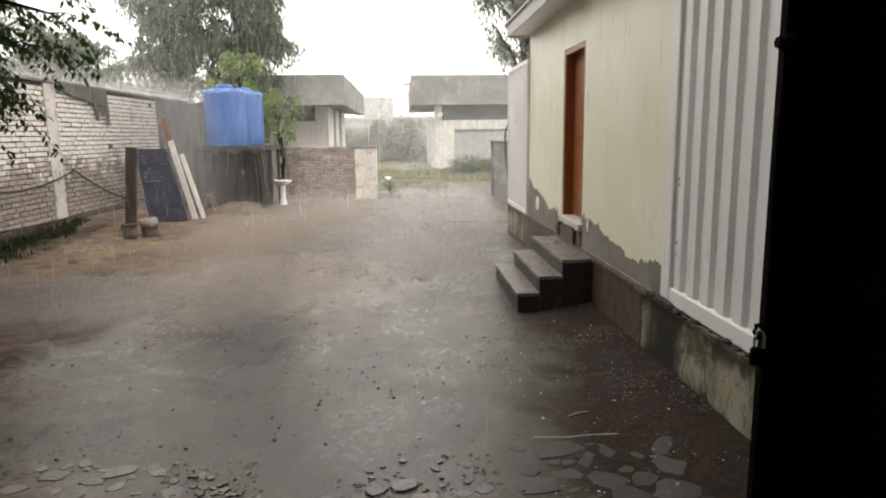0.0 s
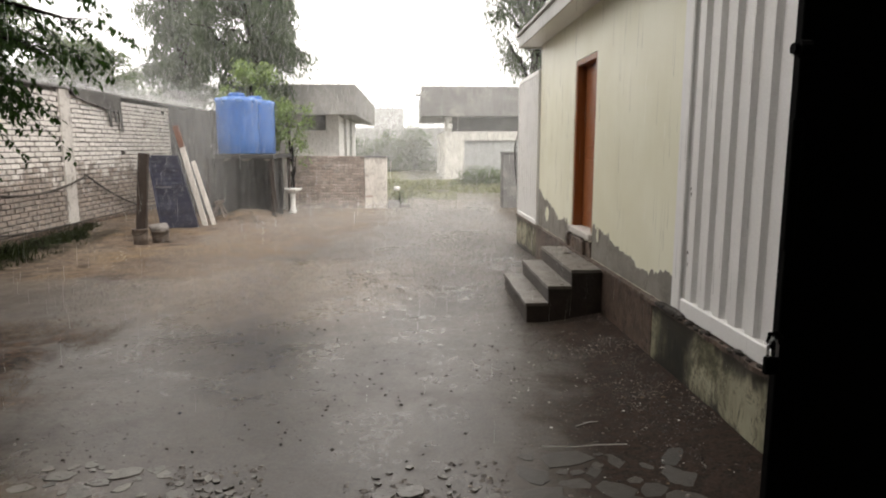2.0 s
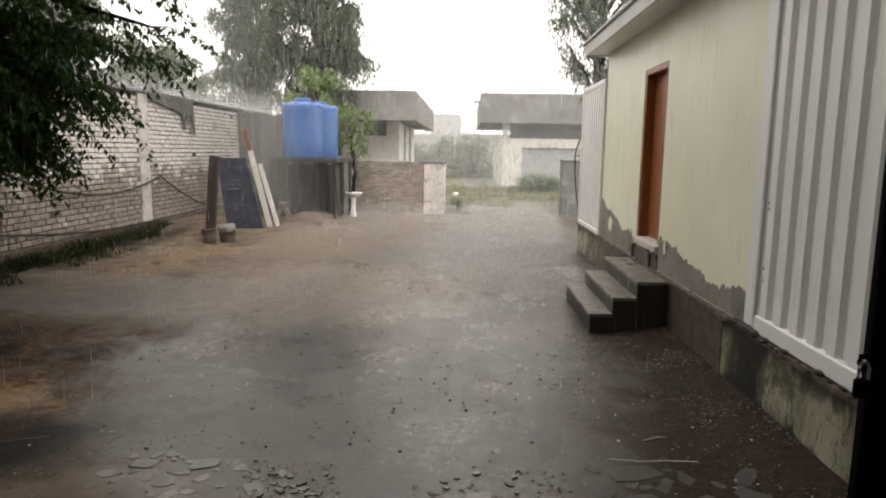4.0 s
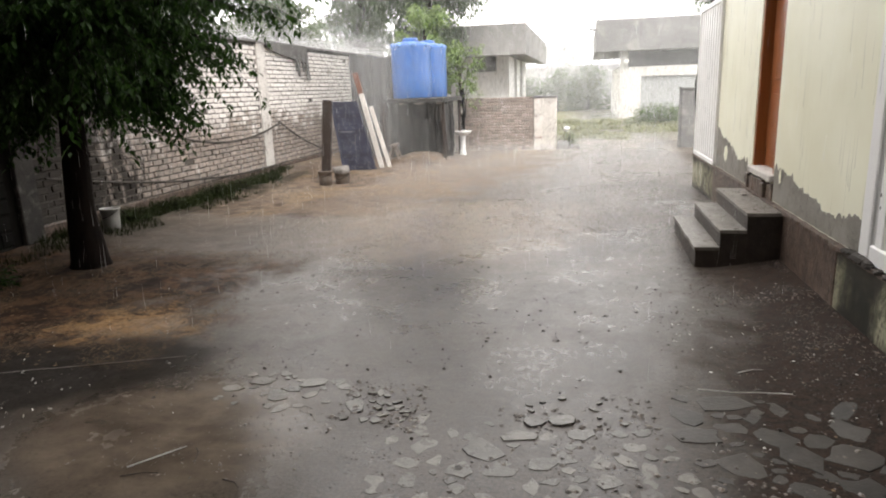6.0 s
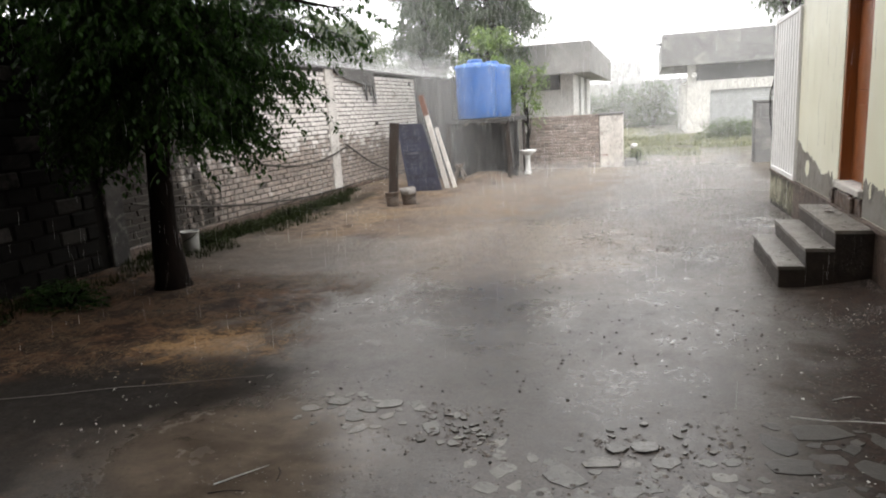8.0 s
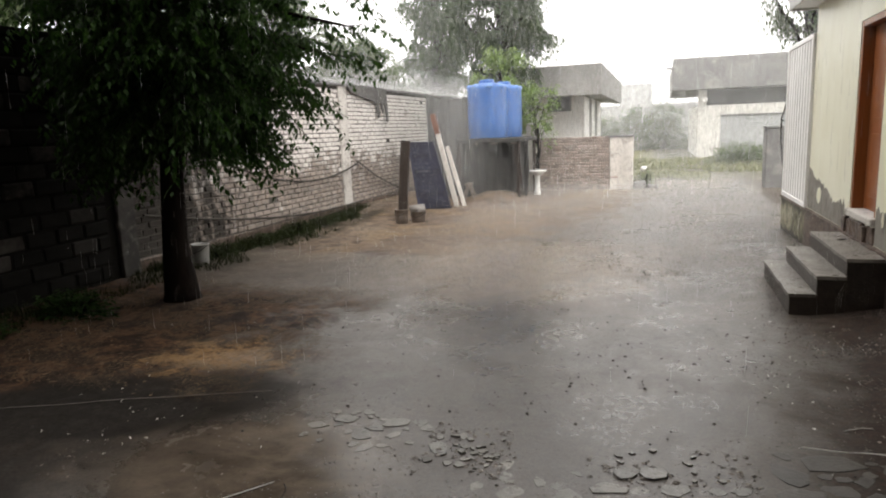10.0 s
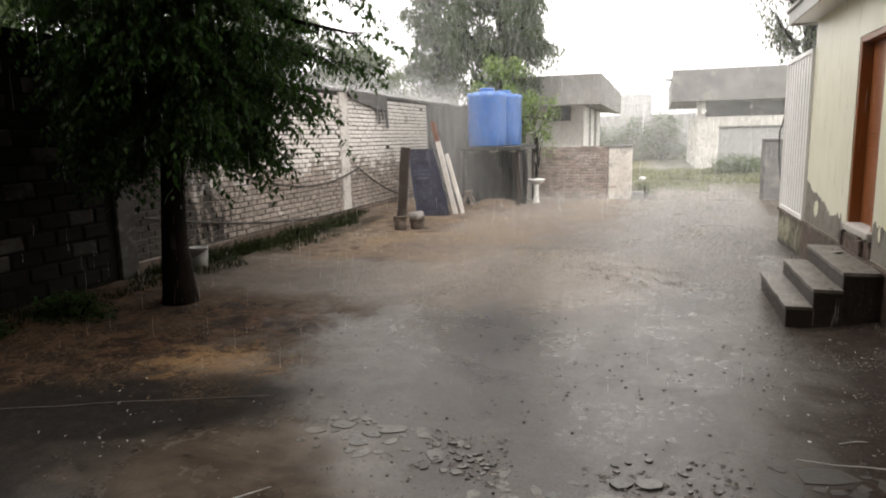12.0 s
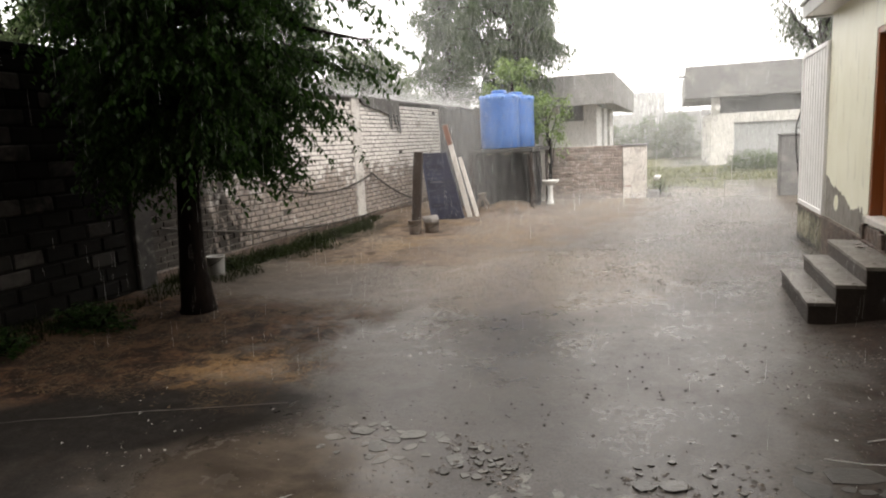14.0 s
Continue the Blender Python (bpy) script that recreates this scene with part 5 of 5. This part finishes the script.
blades("grass", "dark green weeds and grass along the foot of the wall", "grass", strewn(2400, LX + 0.03, -7.1, 6.7, 14.0, -0.4, 2.2) + strewn(2600, LX + 0.1, -6.95, 6.7, 12.8, 0.0, 1.9, 4) + strewn(900, LX + 0.1, -6.5, 6.9, 12.0, 0.0, 1.6, 5) + strewn(1200, LX + 0.03, -6.7, 3, 6.7, -0.05, 2.0), 0.03, 0.15, GRASS, 62, 0.006)
blades("weeds", "taller ragged weeds by the wall", "weeds", strewn(500, LX + 0.05, -6.8, 6.7, 13.0, 0.1, 1.2, 8), 0.1, 0.28, GRASS, 65, 0.008)
blades("grass", "pale wet grass past the inner gate", "grass", strewn(5000, -4, 1.3, 22.5, 35.5, 0.0, 0.5, 3) + strewn(3000, 1.3, 8, 26, 35.5, -0.1, 0.5, 4), 0.06, 0.24, PALE_GRASS, 63, 0.025)
blades("straw", "wet trodden straw strewn on the earth", "straw", strewn(9000, -6.7, -3.4, 2.9, 6.4, -0.1, 1.1, 2) + strewn(6000, -6.6, -2.2, 8, 19.5, 0.05, 0.8, 6), 0.04, 0.12, STRAW, 64, 0.0017, flat=True)


def bush(label, x, y, rx, ry, h, n, mat, size, seed):
    rnd = random.Random(seed)
    t = thing("bush", label, "bush", (x, y, 0))
    stems, spots = bmesh.new(), []
    for i in range(16):
        a = rnd.uniform(0, 6.28)
        e = Vector((x + rx * 0.8 * math.cos(a) * rnd.random(), y + ry * 0.8 * math.sin(a) * rnd.random(), h * rnd.uniform(0.5, 0.95)))
        add_tube(stems, [(x + rnd.uniform(-0.1, 0.1), y, -0.05), e], [0.02, 0.006], 4)
    while len(spots) < n:
        p = Vector([rnd.uniform(-1, 1) for _ in range(3)])
        p.z = abs(p.z)
        l = p.length
        if 0.25 < l < 1 + 0.25 * noise.noise((p.x * 3 + seed, p.y * 3, p.z * 3)):
            spots.append((x + p.x * rx, y + p.y * ry, p.z * h))
    wpart("branch_tangle", stems, BARK, t)
    v, f = leaf_batch(spots, size, 0.1, seed)
    under(raw("foliage", v, f, mat), t)


bush("round green bush in front of the hall's shutter", 3.1, 31.5, 1.5, 0.9, 0.95, 2600, LEAF_FAR, 0.16, 71)
bush("low green bush beside the shutter", 4.8, 33, 1.6, 0.9, 0.75, 2200, LEAF_FAR, 0.16, 72)
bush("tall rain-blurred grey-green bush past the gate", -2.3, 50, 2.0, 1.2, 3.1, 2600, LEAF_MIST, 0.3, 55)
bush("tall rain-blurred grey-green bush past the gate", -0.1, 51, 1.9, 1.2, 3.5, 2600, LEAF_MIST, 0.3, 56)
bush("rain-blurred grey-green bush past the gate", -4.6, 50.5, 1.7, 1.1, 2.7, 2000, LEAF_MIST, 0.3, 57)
for y, w, h in ((7.9, 0.5, 0.3), (9.1, 0.7, 0.26), (10.3, 0.6, 0.34), (11.5, 0.7, 0.28), (12.6, 0.5, 0.24)):
    bush("low dark weeds at the foot of the whitewashed wall", -7.12, y, 0.34, w, h, 1000, GRASS_LEAF, 0.06, int(y * 10))
bush("small weed clump beside the gate pier", -0.75, 20.3, 0.3, 0.3, 0.5, 500, LEAF_FAR, 0.09, 73)
bush("green weeds at the foot of the block wall", -6.7, 4.6, 0.55, 0.35, 0.32, 900, LEAF, 0.09, 74)
bush("green weeds at the foot of the block wall", -6.9, 3.6, 0.4, 0.4, 0.28, 700, LEAF, 0.09, 75)
bag = bmesh.new()
bmesh.ops.create_icosphere(bag, subdivisions=3, radius=0.1, matrix=Matrix.Translation((-0.82, 20.15, 0.58)) @ Matrix.Diagonal((1.1, 1, 0.8, 1)))
for v in bag.verts:
    v.co += 0.03 * noise.noise_vector(v.co * 9)
tagged(part("plastic_bag", bag, CERAMIC, smooth=True), "white plastic bag caught on the weed clump", "bag")
stub = thing("stone_stub", "low broken grey stone beside the gate pier", "stone", (-0.95, 19.8, 0))
wpart("stone", box(-1.1, -0.72, 19.6, 19.95, -0.05, 0.22, 0.04, 0.03), CONCRETE, stub)
wpart("stone", box(-0.7, -0.4, 19.75, 20.0, -0.05, 0.13, 0.03, 0.03), CONCRETE, stub)

# ---- loose stones, crumbs and litter on the ground ----
def crumbs(name, label, category, spots, lo, hi, mat, seed, flat=0.7):
    rnd = random.Random(seed)
    verts, faces = [], []
    for x, y in spots:
        r = rnd.uniform(lo, hi) * rnd.uniform(0.6, 1.2)
        a = rnd.uniform(0, 6.28)
        c = Vector((x, y, height(x, y) + r * flat * 0.25))
        b = len(verts)
        for k in range(5):
            q = a + k * 1.2566
            rr = r * rnd.uniform(0.7, 1.25)
            verts.append(c + Vector((rr * math.cos(q), rr * math.sin(q), rnd.uniform(-0.25, 0.25) * r * flat)))
        verts += [c + Vector((rnd.uniform(-0.3, 0.3) * r, rnd.uniform(-0.3, 0.3) * r, r * flat)), c - Vector((0, 0, r * flat))]
        for k in range(5):
            faces += [(b + k, b + (k + 1) % 5, b + 5), (b + (k + 1) % 5, b + k, b + 6)]
    return tagged(raw(name, verts, faces, mat), label, category, kind="stuff")


crumbs("gravel", "pale wet pebbles scattered in the soil beside the plinth", "gravel", strewn(700, 0.3, 1.68, 2.6, 7.0, 0.05, 2.5, 15, True), 0.003, 0.012, PEBBLE, 86)
crumbs("gravel", "wet dark gravel heaped beside the plinth", "gravel", strewn(2000, 0.3, 1.68, 2.4, 7.6, 0.0, 1.9, 5, True), 0.003, 0.011, SOIL_STONE, 81)
crumbs("gravel", "small stones strewn over the wet yard", "gravel", strewn(3800, -4.0, 1.2, 1.7, 8, 0.0, 1.3, 7) + strewn(300, -1.5, 0.2, 6.8, 9.1, -0.1, 1.5, 8), 0.003, 0.0095, GRAVEL, 82, 0.5)
crumbs("rubble", "loose broken stones trodden into the middle of the yard", "rubble", strewn(150, -1.5, 0.0, 7.6, 9.2, 0.0, 1.6, 31), 0.01, 0.03, GRAVEL, 89, 0.45)
crumbs("soil_crumbs", "dark soil crumbs and droppings on the yard", "soil", strewn(300, -4.8, 0.9, 2.2, 12, -0.05, 0.9, 9) + strewn(160, -3.2, 0.6, 2.4, 6.5, 0.1, 1.4, 10), 0.005, 0.016, SOIL, 83)
# the flecks beside the plinth also stand in for white puddle glints
crumbs("litter", "pale scraps of litter and flecks for puddle glints on the wet ground", "litter", strewn(6, -4.5, -2.8, 1.9, 3.1, -0.5, 1, 1) + strewn(50, 0.4, 1.6, 2.4, 6.8, -0.5, 1, 2) + strewn(50, -4, 1, 2, 9, -0.5, 1, 3), 0.004, 0.012, LITTER, 84, 0.3)
crumbs("leaf_litter", "brown dead leaves and chips trodden into the soil", "leaf litter", strewn(700, -6.8, -3.6, 2.9, 6.2, -0.1, 1.5, 21) + strewn(500, -6.4, -2.6, 7.5, 18, 0.0, 0.9, 22) + strewn(24, 0.4, 1.66, 2.0, 6.6, -0.1, 1.5, 23), 0.006, 0.022, STRAW, 87, 0.15)
crumbs("rubble", "broken stone chips between the paving stones", "rubble", strewn(190, -1.75, -1.1, 2.3, 2.95, -0.1, 3, 4) + strewn(110, -0.75, 0.15, 2.45, 2.95, 0.0, 3, 5) + strewn(170, -1.0, 1.2, 1.6, 2.5, -0.1, 2, 6), 0.006, 0.022, GRAVEL, 85, 0.4)
# paper shreds; those by the plinth double as bright glints off puddles
blades("litter", "white shreds of paper and flecks for puddle glints on the black wet soil", "litter", strewn(14, -4.6, -3.5, 2.1, 2.75, -0.6, 1, 1) + strewn(7, -5.4, -3.0, 2.7, 5.0, -0.6, 1, 3) + strewn(26, 0.4, 1.5, 2.3, 5.5, -0.6, 1, 2), 0.012, 0.04, LITTER, 66, 0.0035, flat=True)
stick = thing("stick", "thin pale bamboo cane lying on the ground", "stick", (0.9, 2.95, 0.03))
wpart("cane", tube([(0.45, 3.06, 0.03), (0.65, 3.03, 0.035), (0.8, 3.04, 0.04), (0.98, 3.02, 0.05)], 0.003, 6), LITTER, stick)
for (x0, y0), (x1, y1), mat, text in (((-2.62, 1.74), (-2.43, 1.99), LITTER, "short pale peeled twig on the muddy ground"), ((-2.36, 1.98), (-2.3, 1.86), DARK_WOOD, "short dark twig on the muddy ground"), ((-2.6, 1.66), (-2.42, 1.72), DARK_WOOD, "short dark twig on the muddy ground"), ((-2.05, 1.72), (-1.93, 1.66), DARK_WOOD, "short dark twig on the muddy ground"), ((0.75, 3.4), (0.92, 3.46), LITTER, "short pale peeled twig on the dark soil")):
    twig = thing("twig", text, "twig", (x0, y0, 0.01), group="twigs on the ground")
    xm, ym = (x0 + x1) / 2 + 0.015, (y0 + y1) / 2 + 0.01
    wpart("stem", tube([(x0, y0, height(x0, y0) + 0.006), (xm, ym, height(xm, ym) + 0.012), (x1, y1, height(x1, y1) + 0.006)], [0.004, 0.0035, 0.002], 6), mat, twig)
cord = thing("cord", "thin grey cord lying across the wet ground", "cord", (-4.2, 2.8, 0.02))
wpart("strand", tube([(x, 2.36 + 0.45 * (x + 5.2) - 0.018 * (x + 5.2) ** 2 + 0.03 * noise.noise((x * 2, 0, 0)), height(x, 2.36 + 0.45 * (x + 5.2)) + 0.01) for x in [-6 + 0.2 * i for i in range(15)]], 0.003, 5), CLOTH, cord)


# ---- falling rain and drifting spray ----
def drops(name, label, spots, radius, length, seed, lean=0.03, mat=RAIN, sides=3):
    """Thin drops at the spots: three-sided needles, or with sides=1 fine flakes of blown spray; lean is the wind's sideways pull."""
    gen = np.random.default_rng(seed)
    n = len(spots)
    r = radius * gen.uniform(0.6, 1.4, n)
    h = length * gen.uniform(0.5, 1.5, n)
    turn = gen.uniform(-0.6, 0.6, n)
    base = 3 if sides == 3 else 2
    v = np.empty((n, base + 1, 3))
    for k in range(base):
        a = turn + 2 * math.pi * k / base
        v[:, k, 0] = spots[:, 0] + r * np.cos(a)
        v[:, k, 1] = spots[:, 1] + r * np.sin(a)
        v[:, k, 2] = spots[:, 2]
    v[:, base, 0], v[:, base, 1], v[:, base, 2] = spots[:, 0] + lean * h, spots[:, 1], spots[:, 2] + h
    corners = np.array([(0, 1, 3), (1, 2, 3), (2, 0, 3)] if sides == 3 else [(0, 1, 2)])
    f = ((base + 1) * np.arange(n)[:, None, None] + corners[None]).reshape(-1)
    me = bpy.data.meshes.new(name)
    me.vertices.add(v.shape[0] * v.shape[1])
    me.vertices.foreach_set("co", v.reshape(-1))
    me.loops.add(len(f))
    me.loops.foreach_set("vertex_index", f)
    me.polygons.add(sides * n)
    me.polygons.foreach_set("loop_start", 3 * np.arange(sides * n))
    me.update(calc_edges=True)
    me.materials.append(mat)
    return tagged(new(name, me), label, "rain", kind="stuff")


def within(gen, n, x0, x1, y0, y1, z0, z1):
    return np.stack([gen.uniform(x0, x1, n), gen.uniform(y0, y1, n), gen.uniform(z0, z1, n)], 1)


gen = np.random.default_rng(77)
drops("rain", "fine pale streaks of rain falling near the gateway", within(gen, 1000, -6.0, 1.2, 2.6, 9, 0.1, 3.5), 0.0005, 0.16, 78)
veil = within(gen, 480000, -13, 6, 10, 42, 0.0, 7.5)
drops("rain", "dense pale rain falling over the yard and gate", veil, 0.009, 0.11, 79, mat=MIST, sides=1)
drops("rain", "dense rain that veils the far buildings", within(gen, 130000, -16, 12, 42, 74, 0.05, 10), 0.026, 0.28, 80, mat=FAR_MIST, sides=1)
drops("rain", "pale rain veiling the trees behind the wall", within(gen, 120000, -15, -7.8, 9, 24, 2.0, 8.0), 0.009, 0.11, 85, mat=MIST, sides=1)
# spray that the rain knocks off the wall's coping
k = 60000
along = 24.0 - 15.0 * gen.beta(1.2, 1.8, k)
spray = np.stack([LX + 0.05 + gen.normal(-0.15, 0.3, k), along, 3.08 + gen.exponential(0.2, k) * (0.5 + 0.06 * (along - 9))], 1)
drops("spray", "white spray drifting off the wall's coping", spray, 0.0025, 0.009, 81)
# spray round the tanks and the stand's black sheets
k = 90000
spray = np.stack([gen.normal(-5.5, 0.6, k), 15.7 + gen.normal(0, 0.4, k), 0.15 + 3.1 * gen.beta(1.3, 1.2, k)], 1)
drops("spray", "pale spray splashing down beside the water tanks", spray, 0.007, 0.02, 82, mat=MIST, sides=1)
# drips that fall from the eaves
eaves = within(gen, 260, 1.33, 1.39, 1.9, 10.1, 0.1, 3.4)
drops("rain", "long drips falling from the roof's edge", eaves, 0.0022, 0.28, 84, lean=0.0, mat=FAR_MIST)
# low splash over the open track
k = 90000
spray = within(gen, k, -4.5, 2.0, 6.5, 23, 0, 1)
spray[:, 2] = 0.02 + gen.exponential(0.13, k)
drops("spray", "low splash of the rain on the wet track", spray, 0.014, 0.035, 83, mat=MIST, sides=1)


# ---- broken paving stones ----
def stone_mesh(seed, mat):
    """A flat stone of unit radius with a worn edge."""
    rnd = random.Random(seed)
    k = rnd.randint(7, 10)
    bm = bmesh.new()
    rim = [(2 * math.pi * (i + rnd.uniform(-0.33, 0.33)) / k, rnd.uniform(0.62, 1.15)) for i in range(k)]
    rings = [[bm.verts.new((r * f * math.cos(a), r * f * math.sin(a), z + (rnd.uniform(-0.02, 0.02) if z > 0.1 else 0))) for a, r in rim] for f, z in ((1.0, -0.3), (1.0, 0.14), (0.93, 0.2))]
    for q, w in zip(rings, rings[1:]):
        for i in range(k):
            bm.faces.new((q[i], q[(i + 1) % k], w[(i + 1) % k], w[i]))
    bm.faces.new(rings[-1])
    return mesh_of("paving_stone", bm, mat)


STONES = [stone_mesh(100 + i, SLAB) for i in range(10)]
DARK_STONES = [stone_mesh(120 + i, WET_SLAB) for i in range(10)]
rnd = random.Random(91)
placed = []


def lay(x, y, r, stretch=1.3, turn=None, tilt=3, lift=0.0, thick=0.045):
    placed.append((x, y, r))
    ob = new("paving_stone", rnd.choice(DARK_STONES if x > 0.3 else STONES))
    sx = math.degrees(math.atan((height(x, y + 0.12) - height(x, y - 0.12)) / 0.24))
    sy = -math.degrees(math.atan((height(x + 0.12, y) - height(x - 0.12, y)) / 0.24))
    ob.matrix_world = pose(x, y, height(x, y) + lift, sx, sy, 0) @ pose(0, 0, 0, rnd.uniform(-tilt, tilt), rnd.uniform(-tilt, tilt), rnd.uniform(0, 360) if turn is None else turn) @ Matrix.Diagonal((r * stretch, r / stretch ** 0.5, thick, 1))
    ob.parent = ground


def fill(n, x0, x1, y0, y1, lo, hi, lift, tries=4000, tilt=3, gap=0.95, thick=0.045):
    k = 0
    for _ in range(tries):
        if k >= n:
            break
        x, y, r = rnd.uniform(x0, x1), rnd.uniform(y0, y1), rnd.uniform(lo, hi)
        if all(math.hypot(x - a, y - b) > (r + c) * gap for a, b, c in placed):
            lay(x, y, r, rnd.uniform(1.05, 1.45), None, tilt, lift, thick)
            k += 1


lay(-0.528, 2.53, 0.075, 1.05, 0, 2, 0.008, 0.03)
lay(-0.37, 2.58, 0.08, 1.2, 10, 2, 0.008, 0.03)
lay(-2.40, 2.85, 0.07, 1.3, 15, 1, 0.002, 0.014)
lay(-2.04, 2.88, 0.075, 1.35, 20, 1, 0.002, 0.014)
for x, y, r in ((-2.2, 2.66, 0.075), (-2.55, 2.72, 0.07), (-2.28, 2.98, 0.045), (-1.98, 2.7, 0.05), (-1.8, 2.85, 0.05), (-1.65, 2.62, 0.08)):
    lay(x, y, r, 1.35, None, 1, 0.002, 0.014)
lay(-0.8, 2.2, 0.12, 1.3, -25, 1, 0.002, 0.014)
lay(-0.62, 2.36, 0.08, 1.4, 10, 1, 0.002, 0.014)
fill(16, -2.65, -1.8, 2.5, 2.98, 0.02, 0.06, 0.0005, tilt=0.8, gap=0.85, thick=0.013)
fill(20, -1.72, -1.25, 2.42, 2.8, 0.012, 0.04, 0.003, tilt=10, gap=0.7, thick=0.024)
fill(10, -1.5, -1.25, 2.5, 2.75, 0.01, 0.03, 0.008, tilt=14, gap=0.55, thick=0.022)
fill(9, -0.6, 0.05, 2.52, 2.88, 0.014, 0.032, 0.003, tilt=8, thick=0.026)
fill(60, -1.3, 0.3, 1.62, 2.5, 0.025, 0.09, -0.0005, tilt=0.6, gap=0.85, thick=0.013)
fill(20, 0.3, 1.25, 1.7, 2.95, 0.08, 0.15, -0.0005, tilt=0.6, gap=0.85, thick=0.013)
fill(24, 0.3, 1.25, 1.75, 3.0, 0.03, 0.07, 0.0, tilt=0.8, gap=0.85, thick=0.013)


# ---- bricks and blocks, piece by piece ----
def brick_mesh(name, l, w, h, mat, seed, ragged):
    random.seed(seed)
    return mesh_of(name, box(-w / 2, w / 2, -l / 2, l / 2, -h / 2, h / 2, min(l, h) * 0.1, min(l, h) * ragged), mat)


def lay_bricks(parent, mat, fixed, axis, a0, a1, z0, z1, course, length, proud, near, skip, seed, name="brick", rough=0.007, ragged=0.035):
    """Running bond. Bricks for which near(a, z) holds are pieces of their own, the others one joined mesh."""
    rnd = random.Random(seed)
    joint = 0.018
    full = [brick_mesh(name, length - joint, 0.06, course - joint, mat, seed + i, ragged) for i in range(9)]
    half = [brick_mesh(name, length / 2 - joint, 0.06, course - joint, mat, seed + 20 + i, ragged) for i in range(5)]
    turn = Matrix() if axis == "y" else Matrix.Rotation(radians(90), 4, "Z")
    jv, jf, made = [], [], 0
    rows = int((z1 - z0) / course)
    for r in range(rows):
        a = a0
        first = r % 2 == 1
        while a < a1 - 0.02:
            bit = length / 2 if first or a + length > a1 + 0.02 else length
            first = False
            me = rnd.choice(half if bit < length * 0.75 else full)
            c, z = a + bit / 2, z0 + (r + 0.5) * course
            a += bit
            if c + bit / 2 > a1 + 0.05 or skip(c, z) or rnd.random() < 0.004:
                continue
            off = fixed + (proud + rnd.uniform(-rough, rough)) * (-1 if axis == "x" else 1)
            spot = (off, c, z) if axis == "y" else (c, off, z)
            m = Matrix.Translation(spot) @ turn @ Matrix.Rotation(rnd.uniform(-0.012, 0.012), 4, "X") @ Matrix.Rotation(rnd.uniform(-0.03, 0.03), 4, "Z")
            if near(c, z) and made < 300:
                ob = new(name, me)
                ob.matrix_world = m
                under(ob, parent)
                made += 1
            else:
                b = len(jv)
                jv += [m @ v.co for v in me.vertices]
                jf += [tuple(b + i for i in p.vertices) for p in me.polygons]
    if jv:
        ob = under(raw(name + "work", jv, jf, mat), parent)
        tagged(ob, kind="stuff")


def pilasters(c, z):
    return 13.2 < c < 13.7 or 19.55 < c < 20.05


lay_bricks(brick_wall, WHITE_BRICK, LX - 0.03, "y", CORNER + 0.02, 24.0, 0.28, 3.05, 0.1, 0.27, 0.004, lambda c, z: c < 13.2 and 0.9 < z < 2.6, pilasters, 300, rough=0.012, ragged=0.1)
lay_bricks(cross, RED_BRICK, CY + 0.03, "x", -4.4, -1.8, -0.1, 1.6, 0.085, 0.235, 0.004, lambda c, z: True, lambda c, z: False, 400, rough=0.012, ragged=0.09)
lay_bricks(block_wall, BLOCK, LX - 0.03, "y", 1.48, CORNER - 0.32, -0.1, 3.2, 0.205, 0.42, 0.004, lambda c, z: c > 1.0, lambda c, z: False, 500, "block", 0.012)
